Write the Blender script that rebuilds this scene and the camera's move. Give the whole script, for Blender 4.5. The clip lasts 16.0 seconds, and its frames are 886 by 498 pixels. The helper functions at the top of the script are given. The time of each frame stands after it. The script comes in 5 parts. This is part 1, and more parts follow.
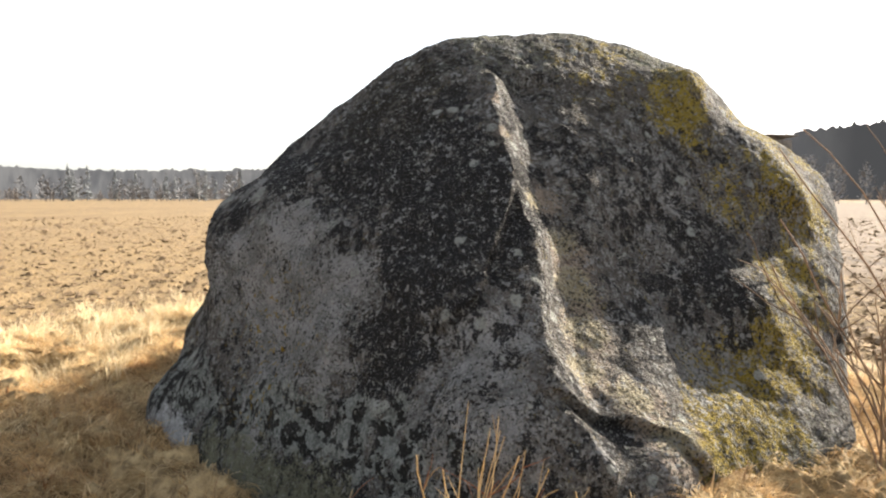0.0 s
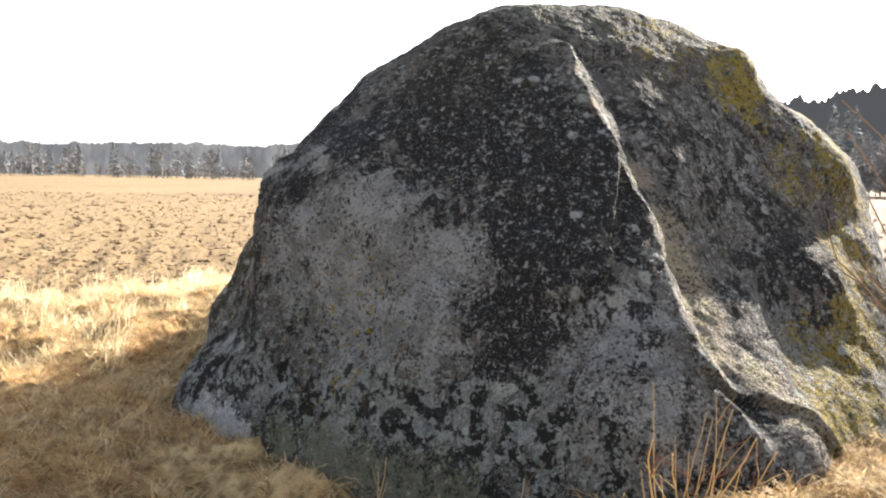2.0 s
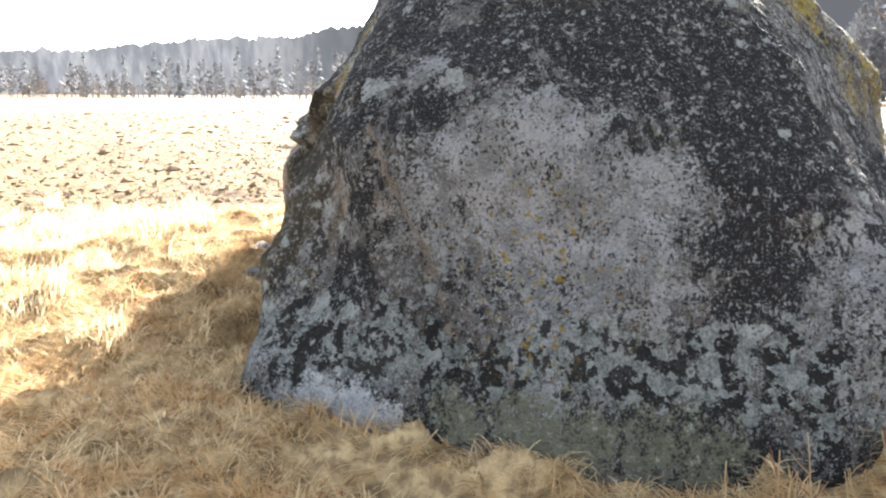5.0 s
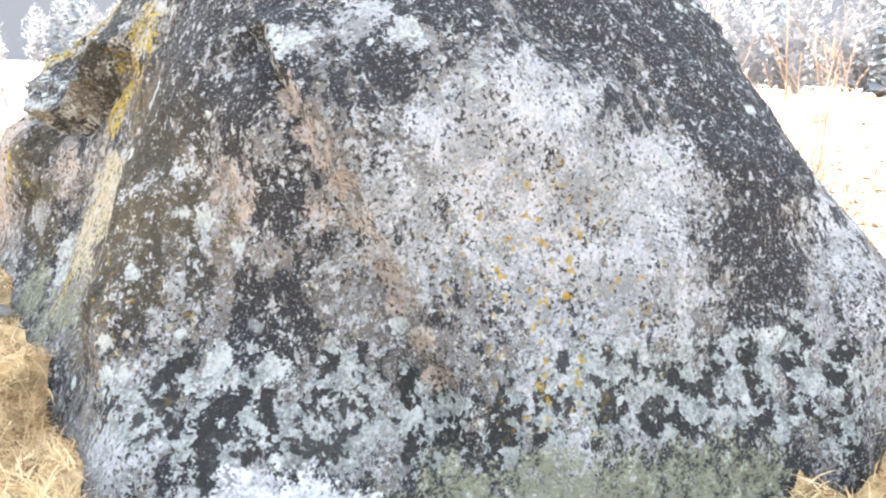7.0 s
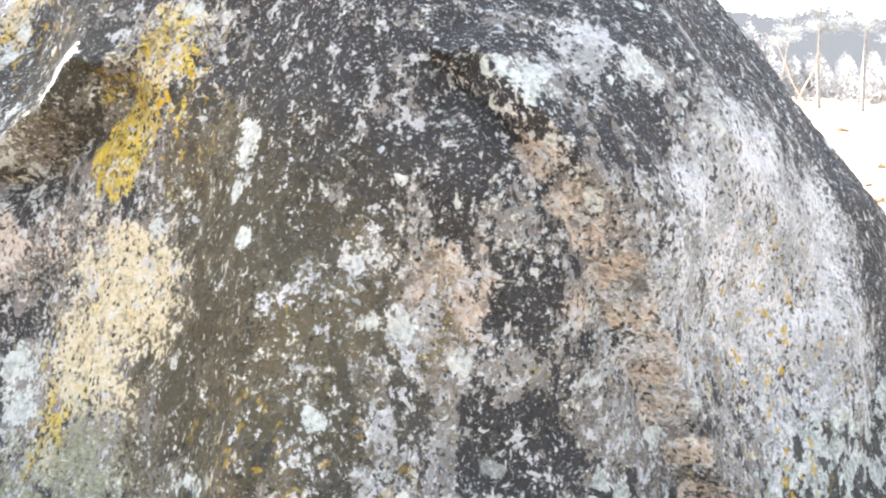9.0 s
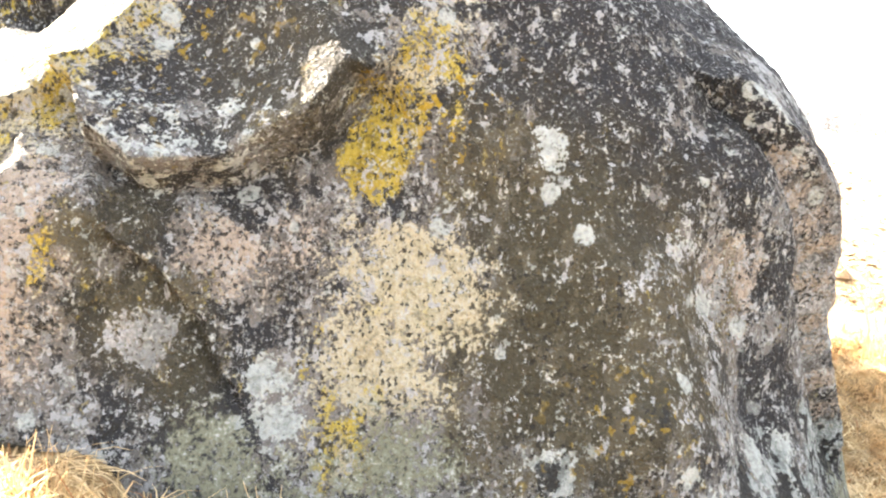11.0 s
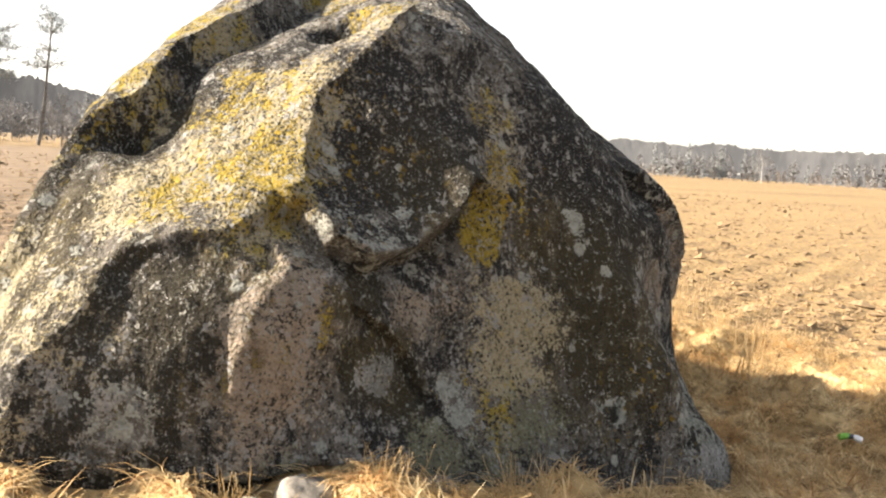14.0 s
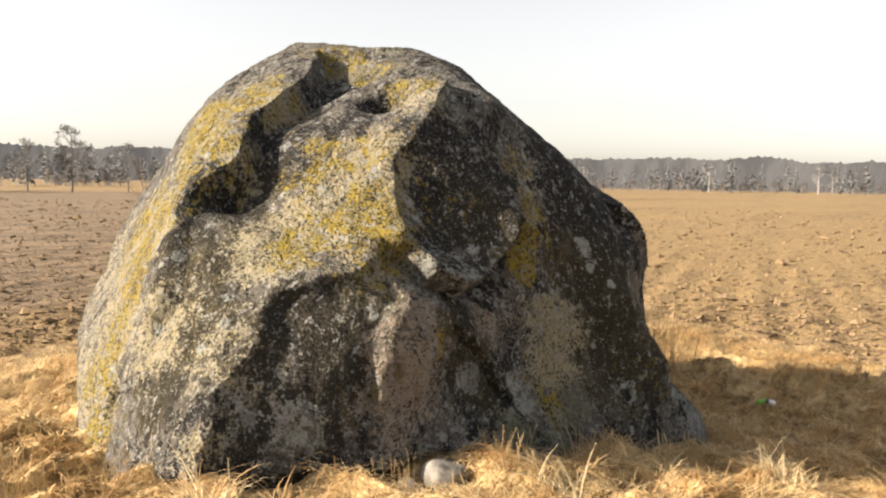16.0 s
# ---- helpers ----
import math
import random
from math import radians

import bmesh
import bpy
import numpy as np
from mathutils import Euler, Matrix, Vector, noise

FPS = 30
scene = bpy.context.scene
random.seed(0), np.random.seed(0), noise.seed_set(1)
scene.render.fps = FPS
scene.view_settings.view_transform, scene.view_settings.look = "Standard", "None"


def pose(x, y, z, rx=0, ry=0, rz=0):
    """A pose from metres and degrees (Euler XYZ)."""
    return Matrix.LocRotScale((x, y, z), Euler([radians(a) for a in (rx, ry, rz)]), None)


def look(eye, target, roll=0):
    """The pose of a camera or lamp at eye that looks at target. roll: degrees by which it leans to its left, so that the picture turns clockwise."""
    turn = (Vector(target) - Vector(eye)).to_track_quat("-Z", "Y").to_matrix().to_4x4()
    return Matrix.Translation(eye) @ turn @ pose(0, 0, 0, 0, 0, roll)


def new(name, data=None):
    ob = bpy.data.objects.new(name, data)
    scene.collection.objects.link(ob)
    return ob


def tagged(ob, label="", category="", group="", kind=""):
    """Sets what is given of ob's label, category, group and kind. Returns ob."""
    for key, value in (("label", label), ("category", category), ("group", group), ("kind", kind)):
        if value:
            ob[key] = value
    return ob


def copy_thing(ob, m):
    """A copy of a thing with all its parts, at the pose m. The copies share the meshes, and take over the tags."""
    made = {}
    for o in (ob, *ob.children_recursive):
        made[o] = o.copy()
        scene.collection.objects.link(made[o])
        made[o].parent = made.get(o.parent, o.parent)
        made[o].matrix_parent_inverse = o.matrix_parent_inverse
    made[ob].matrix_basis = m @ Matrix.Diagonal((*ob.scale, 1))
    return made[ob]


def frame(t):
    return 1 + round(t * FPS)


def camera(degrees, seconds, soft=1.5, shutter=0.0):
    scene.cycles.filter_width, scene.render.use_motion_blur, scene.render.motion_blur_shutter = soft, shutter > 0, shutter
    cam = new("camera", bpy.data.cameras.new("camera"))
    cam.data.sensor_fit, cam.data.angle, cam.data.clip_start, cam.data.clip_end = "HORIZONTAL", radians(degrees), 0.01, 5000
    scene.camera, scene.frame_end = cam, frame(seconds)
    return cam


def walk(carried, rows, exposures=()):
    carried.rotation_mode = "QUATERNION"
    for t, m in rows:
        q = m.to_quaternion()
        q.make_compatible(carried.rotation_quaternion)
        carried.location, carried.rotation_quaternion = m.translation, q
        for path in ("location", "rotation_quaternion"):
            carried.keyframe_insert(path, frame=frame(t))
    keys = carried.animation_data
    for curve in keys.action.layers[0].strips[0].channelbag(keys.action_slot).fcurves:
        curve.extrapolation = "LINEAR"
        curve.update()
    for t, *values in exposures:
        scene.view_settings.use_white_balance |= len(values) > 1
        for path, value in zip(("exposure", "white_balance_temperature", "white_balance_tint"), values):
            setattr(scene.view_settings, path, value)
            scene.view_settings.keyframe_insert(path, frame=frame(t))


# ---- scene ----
cam = camera(54.8, 16.0, soft=2.2)
PATH = [
    (0, (0.875, 0.634, 1.807), (0.568, 2.607, 1.683), -0.0),
    (0.5, (0.497, 0.556, 1.773), (0.156, 2.517, 1.587), 1.5),
    (1, (0.091, 0.674, 1.709), (-0.091, 2.653, 1.485), 1.0),
    (1.5, (-0.204, 0.748, 1.768), (-0.318, 2.737, 1.593), 1.8),
    (2, (-0.592, 0.812, 1.739), (-0.555, 2.803, 1.574), 1.1),
    (2.5, (-0.966, 0.853, 1.777), (-0.829, 2.838, 1.594), 2.6),
    (3, (-1.312, 1.065, 1.698), (-1.005, 3.037, 1.591), 3.4),
    (3.5, (-1.795, 1.275, 1.784), (-1.434, 3.233, 1.618), 2.1),
    (4, (-2.344, 1.484, 1.752), (-1.897, 3.412, 1.485), 1.3),
    (4.2, (-2.495, 1.576, 1.799), (-2.024, 3.497, 1.523), 2.0),
    (6.3, (-3.434, 3.335, 1.658), (-2.154, 4.798, 1.190), -1.4),
    (6.5, (-3.492, 3.536, 1.726), (-2.145, 4.954, 1.307), 0.1),
    (7, (-3.655, 4.042, 1.681), (-2.146, 5.289, 1.272), 1.9),
    (7.5, (-3.715, 4.468, 1.725), (-2.088, 5.549, 1.295), 3.8),
    (8, (-3.650, 5.010, 1.708), (-1.946, 5.950, 1.246), 1.6),
    (8.5, (-3.720, 5.506, 1.709), (-1.891, 6.236, 1.363), 2.7),
    (9, (-3.851, 6.045, 1.763), (-1.965, 6.579, 1.365), 2.9),
    (9.5, (-3.888, 6.614, 1.692), (-1.948, 6.925, 1.318), 3.3),
    (10, (-3.978, 7.179, 1.687), (-2.025, 7.291, 1.268), 3.7),
    (10.2, (-4.024, 7.383, 1.673), (-2.065, 7.341, 1.274), 3.8),
    (12.3, (-4.498, 9.188, 1.767), (-2.668, 8.442, 1.461), 5.3),
    (12.5, (-4.507, 9.332, 1.736), (-2.710, 8.496, 1.465), 3.6),
    (13, (-4.526, 9.775, 1.795), (-2.862, 8.695, 1.543), 3.8),
    (13.5, (-4.589, 10.296, 1.808), (-3.071, 9.013, 1.590), 4.7),
    (14, (-4.553, 10.725, 1.845), (-3.067, 9.403, 1.630), 3.7),
    (14.5, (-4.479, 11.133, 1.888), (-3.093, 9.713, 1.641), 1.8),
    (15, (-4.466, 11.531, 1.939), (-3.164, 10.025, 1.743), 1.2),
    (15.5, (-4.502, 11.984, 1.982), (-3.263, 10.429, 1.768), 1.4),
    (16, (-4.375, 12.325, 1.963), (-3.162, 10.742, 1.807), 1.0),
]
EXPOSURES = [(0, 1.95, 6450, 11), (1, 2.2, 6300, 11), (2, 2.25, 6200, 11), (3, 2.35, 6000, 11), (4.2, 2.35, 6000, 11), (6.3, 4.7, 5950, 11), (7, 4.75, 5950, 11), (8.5, 4.75, 6000, 11), (10.2, 4.7, 6300, 12), (12.3, 3.8, 6650, 12), (13.5, 2.7, 6850, 12), (14.5, 2.05, 7000, 13), (15, 1.95, 7000, 13), (16, 1.65, 7100, 13)]
walk(cam, [(t, look(eye, target, roll)) for t, eye, target, roll in PATH], EXPOSURES)

# ---- light ----
SUN_YAW, SUN_ELEV = -44.0, 26.5
sun_dir = Vector((math.sin(radians(-SUN_YAW)) * math.cos(radians(SUN_ELEV)), math.cos(radians(SUN_YAW)) * math.cos(radians(SUN_ELEV)), math.sin(radians(SUN_ELEV))))
world = bpy.data.worlds.new("sky")
scene.world = world
world.use_nodes = True
wn, wl = world.node_tree.nodes, world.node_tree.links
sky = wn.new("ShaderNodeTexSky")
sky.sky_type, sky.sun_disc = "NISHITA", False
sky.sun_elevation, sky.sun_rotation = radians(SUN_ELEV), radians(-SUN_YAW)
sky.air_density, sky.dust_density, sky.ozone_density = 1.0, 1.5, 1.0
haze = wn.new("ShaderNodeHueSaturation")
haze.inputs["Saturation"].default_value = 0.34
wl.new(sky.outputs["Color"], haze.inputs["Color"])
wl.new(haze.outputs["Color"], wn["Background"].inputs["Color"])
wn["Background"].inputs["Strength"].default_value = 0.078
sun = new("sun", bpy.data.lights.new("sun", "SUN"))
sun.data.energy, sun.data.angle, sun.data.color = 5.0, radians(0.5), (1.0, 0.9, 0.76)
sun.matrix_world = look(sun_dir * 60, (0, 0, 0))
scene.view_settings.exposure = 0.0

# ---- materials ----
class Nodes:
    """Short hand for building a node material."""

    def __init__(self, name):
        self.mat = bpy.data.materials.new(name)
        self.mat.use_nodes = True
        self.tree = self.mat.node_tree
        self.bsdf = self.tree.nodes["Principled BSDF"]
        self.bsdf.inputs["Specular IOR Level"].default_value = 0.25
        self.place = self.tree.nodes.new("ShaderNodeTexCoord").outputs["Object"]

    def put(self, socket, value):
        if isinstance(value, bpy.types.NodeSocket):
            self.tree.links.new(value, socket)
        elif isinstance(value, tuple):
            socket.default_value = (*value, 1) if len(value) == 3 and socket.type == "RGBA" else value
        else:
            socket.default_value = value

    def math(self, op, a, b=0.0, c=0.0, clamp=False):
        n = self.tree.nodes.new("ShaderNodeMath")
        n.operation, n.use_clamp = op, clamp
        for s, v in zip(n.inputs, (a, b, c)):
            self.put(s, v)
        return n.outputs[0]

    def noise(self, scale, detail=3.0, rough=0.55, at=None):
        n = self.tree.nodes.new("ShaderNodeTexNoise")
        n.inputs["Scale"].default_value, n.inputs["Detail"].default_value, n.inputs["Roughness"].default_value = scale, detail, rough
        self.put(n.inputs["Vector"], at or self.place)
        return n.outputs["Fac"]

    def cells(self, scale, feature="F1", at=None):
        n = self.tree.nodes.new("ShaderNodeTexVoronoi")
        n.feature, n.inputs["Scale"].default_value = feature, scale
        self.put(n.inputs["Vector"], at or self.place)
        return n

    def stretch(self, turn, size):
        n = self.tree.nodes.new("ShaderNodeMapping")
        self.put(n.inputs["Vector"], self.place)
        n.inputs["Rotation"].default_value, n.inputs["Scale"].default_value = turn, size
        return n.outputs["Vector"]

    def span(self, value, low, high, to_low=0.0, to_high=1.0):
        n = self.tree.nodes.new("ShaderNodeMapRange")
        n.interpolation_type = "SMOOTHSTEP"
        for s, v in zip(n.inputs, (value, low, high, to_low, to_high)):
            self.put(s, v)
        return n.outputs[0]

    def mix(self, fac, a, b, how="MIX"):
        n = self.tree.nodes.new("ShaderNodeMix")
        n.data_type, n.blend_type = "RGBA", how
        self.put(n.inputs[0], fac), self.put(n.inputs[6], a), self.put(n.inputs[7], b)
        return n.outputs[2]

    def painted(self, name):
        n = self.tree.nodes.new("ShaderNodeAttribute")
        n.attribute_name = name
        return n.outputs["Fac"]

    def island(self):
        return self.tree.nodes.new("ShaderNodeNewGeometry").outputs["Random Per Island"]

    def lets_light(self, colour, share, mat):
        """Thin blades, needles and twigs: part of the light goes through them."""
        thin, both = self.tree.nodes.new("ShaderNodeBsdfTranslucent"), self.tree.nodes.new("ShaderNodeMixShader")
        self.put(thin.inputs["Color"], colour)
        both.inputs[0].default_value = share
        self.tree.links.new(self.bsdf.outputs[0], both.inputs[1])
        self.tree.links.new(thin.outputs[0], both.inputs[2])
        self.tree.links.new(both.outputs[0], self.tree.nodes["Material Output"].inputs["Surface"])
        return mat

    def done(self, colour, rough=0.9, height=None, depth=0.01, strength=0.6):
        self.put(self.bsdf.inputs["Base Color"], colour)
        self.put(self.bsdf.inputs["Roughness"], rough)
        if height is not None:
            n = self.tree.nodes.new("ShaderNodeBump")
            n.inputs["Distance"].default_value, n.inputs["Strength"].default_value = depth, strength
            self.put(n.inputs["Height"], height)
            self.tree.links.new(n.outputs[0], self.bsdf.inputs["Normal"])
        return self.mat


def lichened_granite():
    k = Nodes("lichened_granite")
    k.bsdf.inputs["Specular IOR Level"].default_value = 0.06
    wander = k.tree.nodes.new("ShaderNodeTexNoise")
    wander.inputs["Scale"].default_value, wander.inputs["Detail"].default_value = 22, 3
    k.put(wander.inputs["Vector"], k.place)
    shaken = k.tree.nodes.new("ShaderNodeVectorMath")
    shaken.operation = "MULTIPLY_ADD"
    k.put(shaken.inputs[0], wander.outputs["Color"])
    shaken.inputs[1].default_value = (0.05, 0.05, 0.05)
    k.put(shaken.inputs[2], k.place)
    uneven = shaken.outputs[0]
    fine, mid, broad = k.noise(70, 3), k.noise(17, 4, 0.62), k.noise(3.2, 4)
    drip = k.noise(12, 4, 0.65, k.stretch((0, 0, 0), (1.0, 1.0, 0.4)))
    grit = k.noise(190, 2)
    speck = k.span(k.math("MULTIPLY_ADD", fine, 0.5, k.math("MULTIPLY", mid, 0.5)), 0.32, 0.68)
    streak = k.span(k.math("MULTIPLY_ADD", fine, 0.42, k.math("MULTIPLY", drip, 0.58)), 0.33, 0.67)
    crust = k.span(k.math("MULTIPLY_ADD", k.noise(8, 3), 0.5, k.math("MULTIPLY", k.noise(55, 3, 0.6), 0.5)), 0.33, 0.67)

    def grown(name, texture, gain=1.0, soft=0.14):
        """Where a crust grows: everywhere its bloom is full, in specks where it thins out."""
        x = k.math("MULTIPLY_ADD", k.painted(name), gain, texture)
        return k.span(x, 1.0 - soft, 1.0 + soft)

    def cut(scale, low, high, rough=0.65):
        """Sharp-edged specks of about the size that scale gives."""
        return k.span(k.math("MULTIPLY_ADD", k.noise(scale, 3, rough), 0.62, k.math("MULTIPLY", k.noise(scale * 2.9, 2), 0.38)), low, high)

    def less(x, *names):
        for name, amount in names:
            x = k.math("MULTIPLY_ADD", k.painted(name), amount, x)
        return x

    # Grey crust over the bare stone, then stains, then black crust with ragged edges; its dark mask also holds painted
    # shade.
    island = k.span(k.noise(9, 6, 0.68), 0.3, 0.7)
    smear = k.span(k.noise(8, 6, 0.68, k.stretch((0, 0, 0), (1.0, 1.0, 0.5))), 0.3, 0.7)
    pebble = k.span(k.noise(27, 5, 0.65), 0.3, 0.7)
    stone = k.mix(k.span(broad, 0.3, 0.7), (0.045, 0.042, 0.037), (0.1, 0.095, 0.087))
    stone = k.mix(k.span(grit, 0.3, 0.7), stone, k.mix(0.5, stone, (0.15, 0.13, 0.11)))
    c = k.mix(k.math("MULTIPLY", grown("pink", speck, 0.95, 0.28), 0.95), stone, k.mix(speck, (0.14, 0.112, 0.088), (0.31, 0.258, 0.208)))
    c = k.mix(k.math("MULTIPLY", grown("brown", streak, 0.95, 0.2), 0.9), c, k.mix(mid, (0.028, 0.024, 0.014), (0.085, 0.072, 0.045)))
    c = k.mix(k.math("MULTIPLY", grown("cream", speck, 1.0, 0.2), 0.95), c, k.mix(speck, (0.18, 0.152, 0.09), (0.36, 0.32, 0.225)))
    c = k.mix(k.math("MULTIPLY", grown("ochre", streak, 0.95, 0.2), 0.95), c, k.mix(streak, (0.1, 0.068, 0.005), (0.3, 0.228, 0.042)))
    c = k.mix(grown("moss", speck, 0.8, 0.3), c, k.mix(mid, (0.045, 0.048, 0.02), (0.12, 0.12, 0.072)))
    greys = less(pebble, ("pale", 0.5), ("brown", -0.4), ("ochre", -0.12), ("pink", -0.4), ("cream", -0.3))
    c = k.mix(k.math("MULTIPLY", k.span(greys, 0.58, 0.68), 0.85), c, k.mix(island, (0.09, 0.09, 0.086), (0.22, 0.218, 0.208)))
    bleach = k.span(k.math("MULTIPLY_ADD", k.noise(5.5, 5, 0.6), 0.7, k.math("MULTIPLY", fine, 0.3)), 0.4, 0.6)
    c = k.mix(k.math("MULTIPLY", grown("pale", crust, 0.85, 0.12), 0.92), c, k.mix(bleach, k.mix(fine, (0.1, 0.1, 0.094), (0.2, 0.198, 0.188)), k.mix(fine, (0.2, 0.198, 0.192), (0.38, 0.377, 0.366))))
    black = less(k.math("MULTIPLY_ADD", smear, 0.7, k.math("MULTIPLY", pebble, 0.3)), ("dark", 0.52), ("brown", -0.22), ("pale", -0.3), ("pink", -0.3), ("cream", -0.3), ("ochre", -0.3), ("mint", -0.4))
    c = k.mix(k.math("MULTIPLY", k.span(black, 0.56, 0.62), 0.94), c, k.mix(k.painted("brown"), k.mix(fine, (0.008, 0.008, 0.009), (0.028, 0.027, 0.027)), k.mix(fine, (0.022, 0.019, 0.012), (0.06, 0.052, 0.034))))
    pits = less(k.math("MULTIPLY_ADD", k.span(k.noise(52, 3, 0.6), 0.3, 0.7), 0.8, k.math("MULTIPLY", island, 0.2)), ("mint", -0.3), ("brown", -0.12), ("pale", -0.05), ("ochre", 0.05), ("cream", 0.04))
    flock = k.span(k.noise(4.2, 4, 0.6), 0.35, 0.65, -0.09, 0.06)
    pits = k.math("ADD", pits, flock)
    c = k.mix(k.math("MULTIPLY", k.span(pits, 0.68, 0.73), 0.9), c, k.mix(fine, (0.012, 0.011, 0.01), (0.032, 0.029, 0.023)))
    # White crumbs and rosettes.
    crumbs = k.math("MULTIPLY_ADD", k.span(k.noise(21, 5, 0.7), 0.3, 0.7), 0.75, k.math("MULTIPLY", crust, 0.25))
    crumbs = less(crumbs, ("brown", -0.09), ("dark", -0.05))
    crumbs = k.math("ADD", crumbs, k.span(k.noise(3.1, 4, 0.6), 0.35, 0.65, -0.07, 0.05))
    c = k.mix(k.math("MULTIPLY", k.span(crumbs, 0.7, 0.75), 0.9), c, k.mix(fine, (0.15, 0.15, 0.144), (0.31, 0.306, 0.298)))
    drops = k.span(k.noise(34, 4, 0.6, k.stretch((0, 0, 0), (1.0, 1.0, 0.33))), 0.63, 0.67)
    c = k.mix(k.math("MULTIPLY", drops, k.span(k.math("ADD", k.painted("dark"), k.painted("brown")), 0.1, 0.7, 0.0, 0.85)), c, k.mix(grit, (0.15, 0.148, 0.138), (0.33, 0.32, 0.3)))
    specks = less(k.math("MULTIPLY", cut(75, 0.58, 0.61), 0.75), ("brown", -0.55))
    c = k.mix(k.math("MAXIMUM", specks, 0.0), c, k.mix(grit, (0.15, 0.148, 0.142), (0.31, 0.304, 0.293)))
    mint = k.mix(speck, (0.15, 0.155, 0.138), (0.32, 0.33, 0.3))
    c = k.mix(grown("mint", k.span(k.math("MULTIPLY_ADD", k.noise(14, 3), 0.6, k.math("MULTIPLY", fine, 0.4)), 0.35, 0.65), 0.8, 0.1), c, mint)
    # Broad lobed plates on black along the foot of the stone.
    lobe = k.span(k.math("MULTIPLY_ADD", k.noise(10.5, 5, 0.6, uneven), 0.72, k.math("MULTIPLY", k.noise(31, 3), 0.28)), 0.32, 0.68)
    under = k.math("MULTIPLY_ADD", k.painted("plates"), 0.6, k.math("MULTIPLY", smear, 0.6))
    under = k.span(less(under, ("moss", -0.5), ("rubbed", -0.7)), 0.68, 0.76)
    c = k.mix(k.math("MULTIPLY", under, 0.93), c, k.mix(fine, (0.009, 0.009, 0.009), (0.035, 0.033, 0.029)))
    shown = k.math("MULTIPLY", under, k.span(lobe, 0.49, 0.53))
    c = k.mix(shown, c, k.mix(k.span(k.math("MULTIPLY_ADD", mid, 0.5, k.math("MULTIPLY", fine, 0.5)), 0.38, 0.62), (0.1, 0.106, 0.095), (0.25, 0.258, 0.238)))
    for size, share in ((10.0, 0.84), (19.0, 0.9)):
        rose = k.cells(size, at=uneven)
        rim = k.math("MULTIPLY_ADD", fine, 0.35, rose.outputs["Distance"])
        held = k.math("MULTIPLY", k.span(rim, 0.56, 0.5), k.span(rose.outputs["Color"], share, share + 0.01))
        eaten = k.span(k.math("MULTIPLY_ADD", mid, 0.6, k.math("MULTIPLY", fine, 0.4)), 0.4, 0.46)
        c = k.mix(k.math("MULTIPLY", held, eaten), c, mint)
    c = k.mix(grown("moss", speck, 0.75, 0.3), c, k.mix(mid, (0.08, 0.08, 0.05), (0.18, 0.177, 0.125)))
    c = k.mix(grown("rubbed", speck, 0.8, 0.25), c, k.mix(speck, (0.2, 0.2, 0.196), (0.42, 0.42, 0.41)))
    dots = k.math("MULTIPLY", k.painted("gold"), k.span(k.noise(24, 3, 0.55), 0.6, 0.65))
    c = k.mix(dots, c, k.mix(fine, (0.16, 0.1, 0.008), (0.3, 0.2, 0.022)))
    height = k.math("MULTIPLY_ADD", speck, 0.6, k.math("MULTIPLY_ADD", grit, 0.3, k.math("MULTIPLY", crust, 0.35)))
    height = k.math("MULTIPLY_ADD", k.span(k.noise(46, 3, 0.6), 0.35, 0.65), 0.4, height)
    return k.done(c, k.span(fine, 0.3, 0.7, 0.75, 0.95), height, 0.02, 1.0)


def straw_field():
    k = Nodes("straw_field")
    rows = k.stretch((0, 0, radians(-17)), (1.0, 0.12, 1.0))
    line = k.noise(2.2, 3, 0.6, rows)
    far = k.noise(0.09, 3, 0.6, rows)
    lump, chip, broad = k.noise(9, 4, 0.65), k.noise(34, 3, 0.6), k.noise(0.35, 3)
    straw = k.mix(k.span(chip, 0.3, 0.7), (0.12, 0.081, 0.038), (0.3, 0.208, 0.1))
    soil = k.mix(k.span(lump, 0.3, 0.7), (0.055, 0.034, 0.018), (0.15, 0.096, 0.052))
    cover = k.math("ADD", k.math("MULTIPLY", lump, 0.6), k.math("ADD", k.math("MULTIPLY", line, 0.35), k.math("MULTIPLY", far, 0.35)))
    c = k.mix(k.span(cover, 0.56, 0.64), soil, straw)
    # The ploughed strip on the sunny side of the boulder.
    axes = k.tree.nodes.new("ShaderNodeSeparateXYZ")
    k.put(axes.inputs[0], k.place)
    reach = k.math("ADD", axes.outputs["X"], k.math("MULTIPLY", k.math("SUBTRACT", broad, 0.5), 4.0))
    ploughed = k.math("MULTIPLY", k.span(reach, 5.5, 8.0), k.span(axes.outputs["X"], 130.0, 90.0))
    ploughed = k.math("MULTIPLY", ploughed, k.span(k.math("MULTIPLY_ADD", axes.outputs["X"], 1.0, axes.outputs["Y"]), 2.0, 14.0))
    c = k.mix(k.math("MULTIPLY", ploughed, 0.85), c, k.mix(k.span(line, 0.35, 0.65), (0.08, 0.058, 0.04), (0.18, 0.132, 0.09)))
    thatch = k.mix(k.span(lump, 0.35, 0.65), (0.16, 0.11, 0.055), (0.45, 0.33, 0.17))
    c = k.mix(k.painted("thatch"), c, thatch)
    height = k.math("MULTIPLY_ADD", lump, 1.0, k.math("MULTIPLY_ADD", chip, 0.4, k.math("MULTIPLY", line, 0.8)))
    return k.done(c, 0.95, height, 0.05, 0.7)


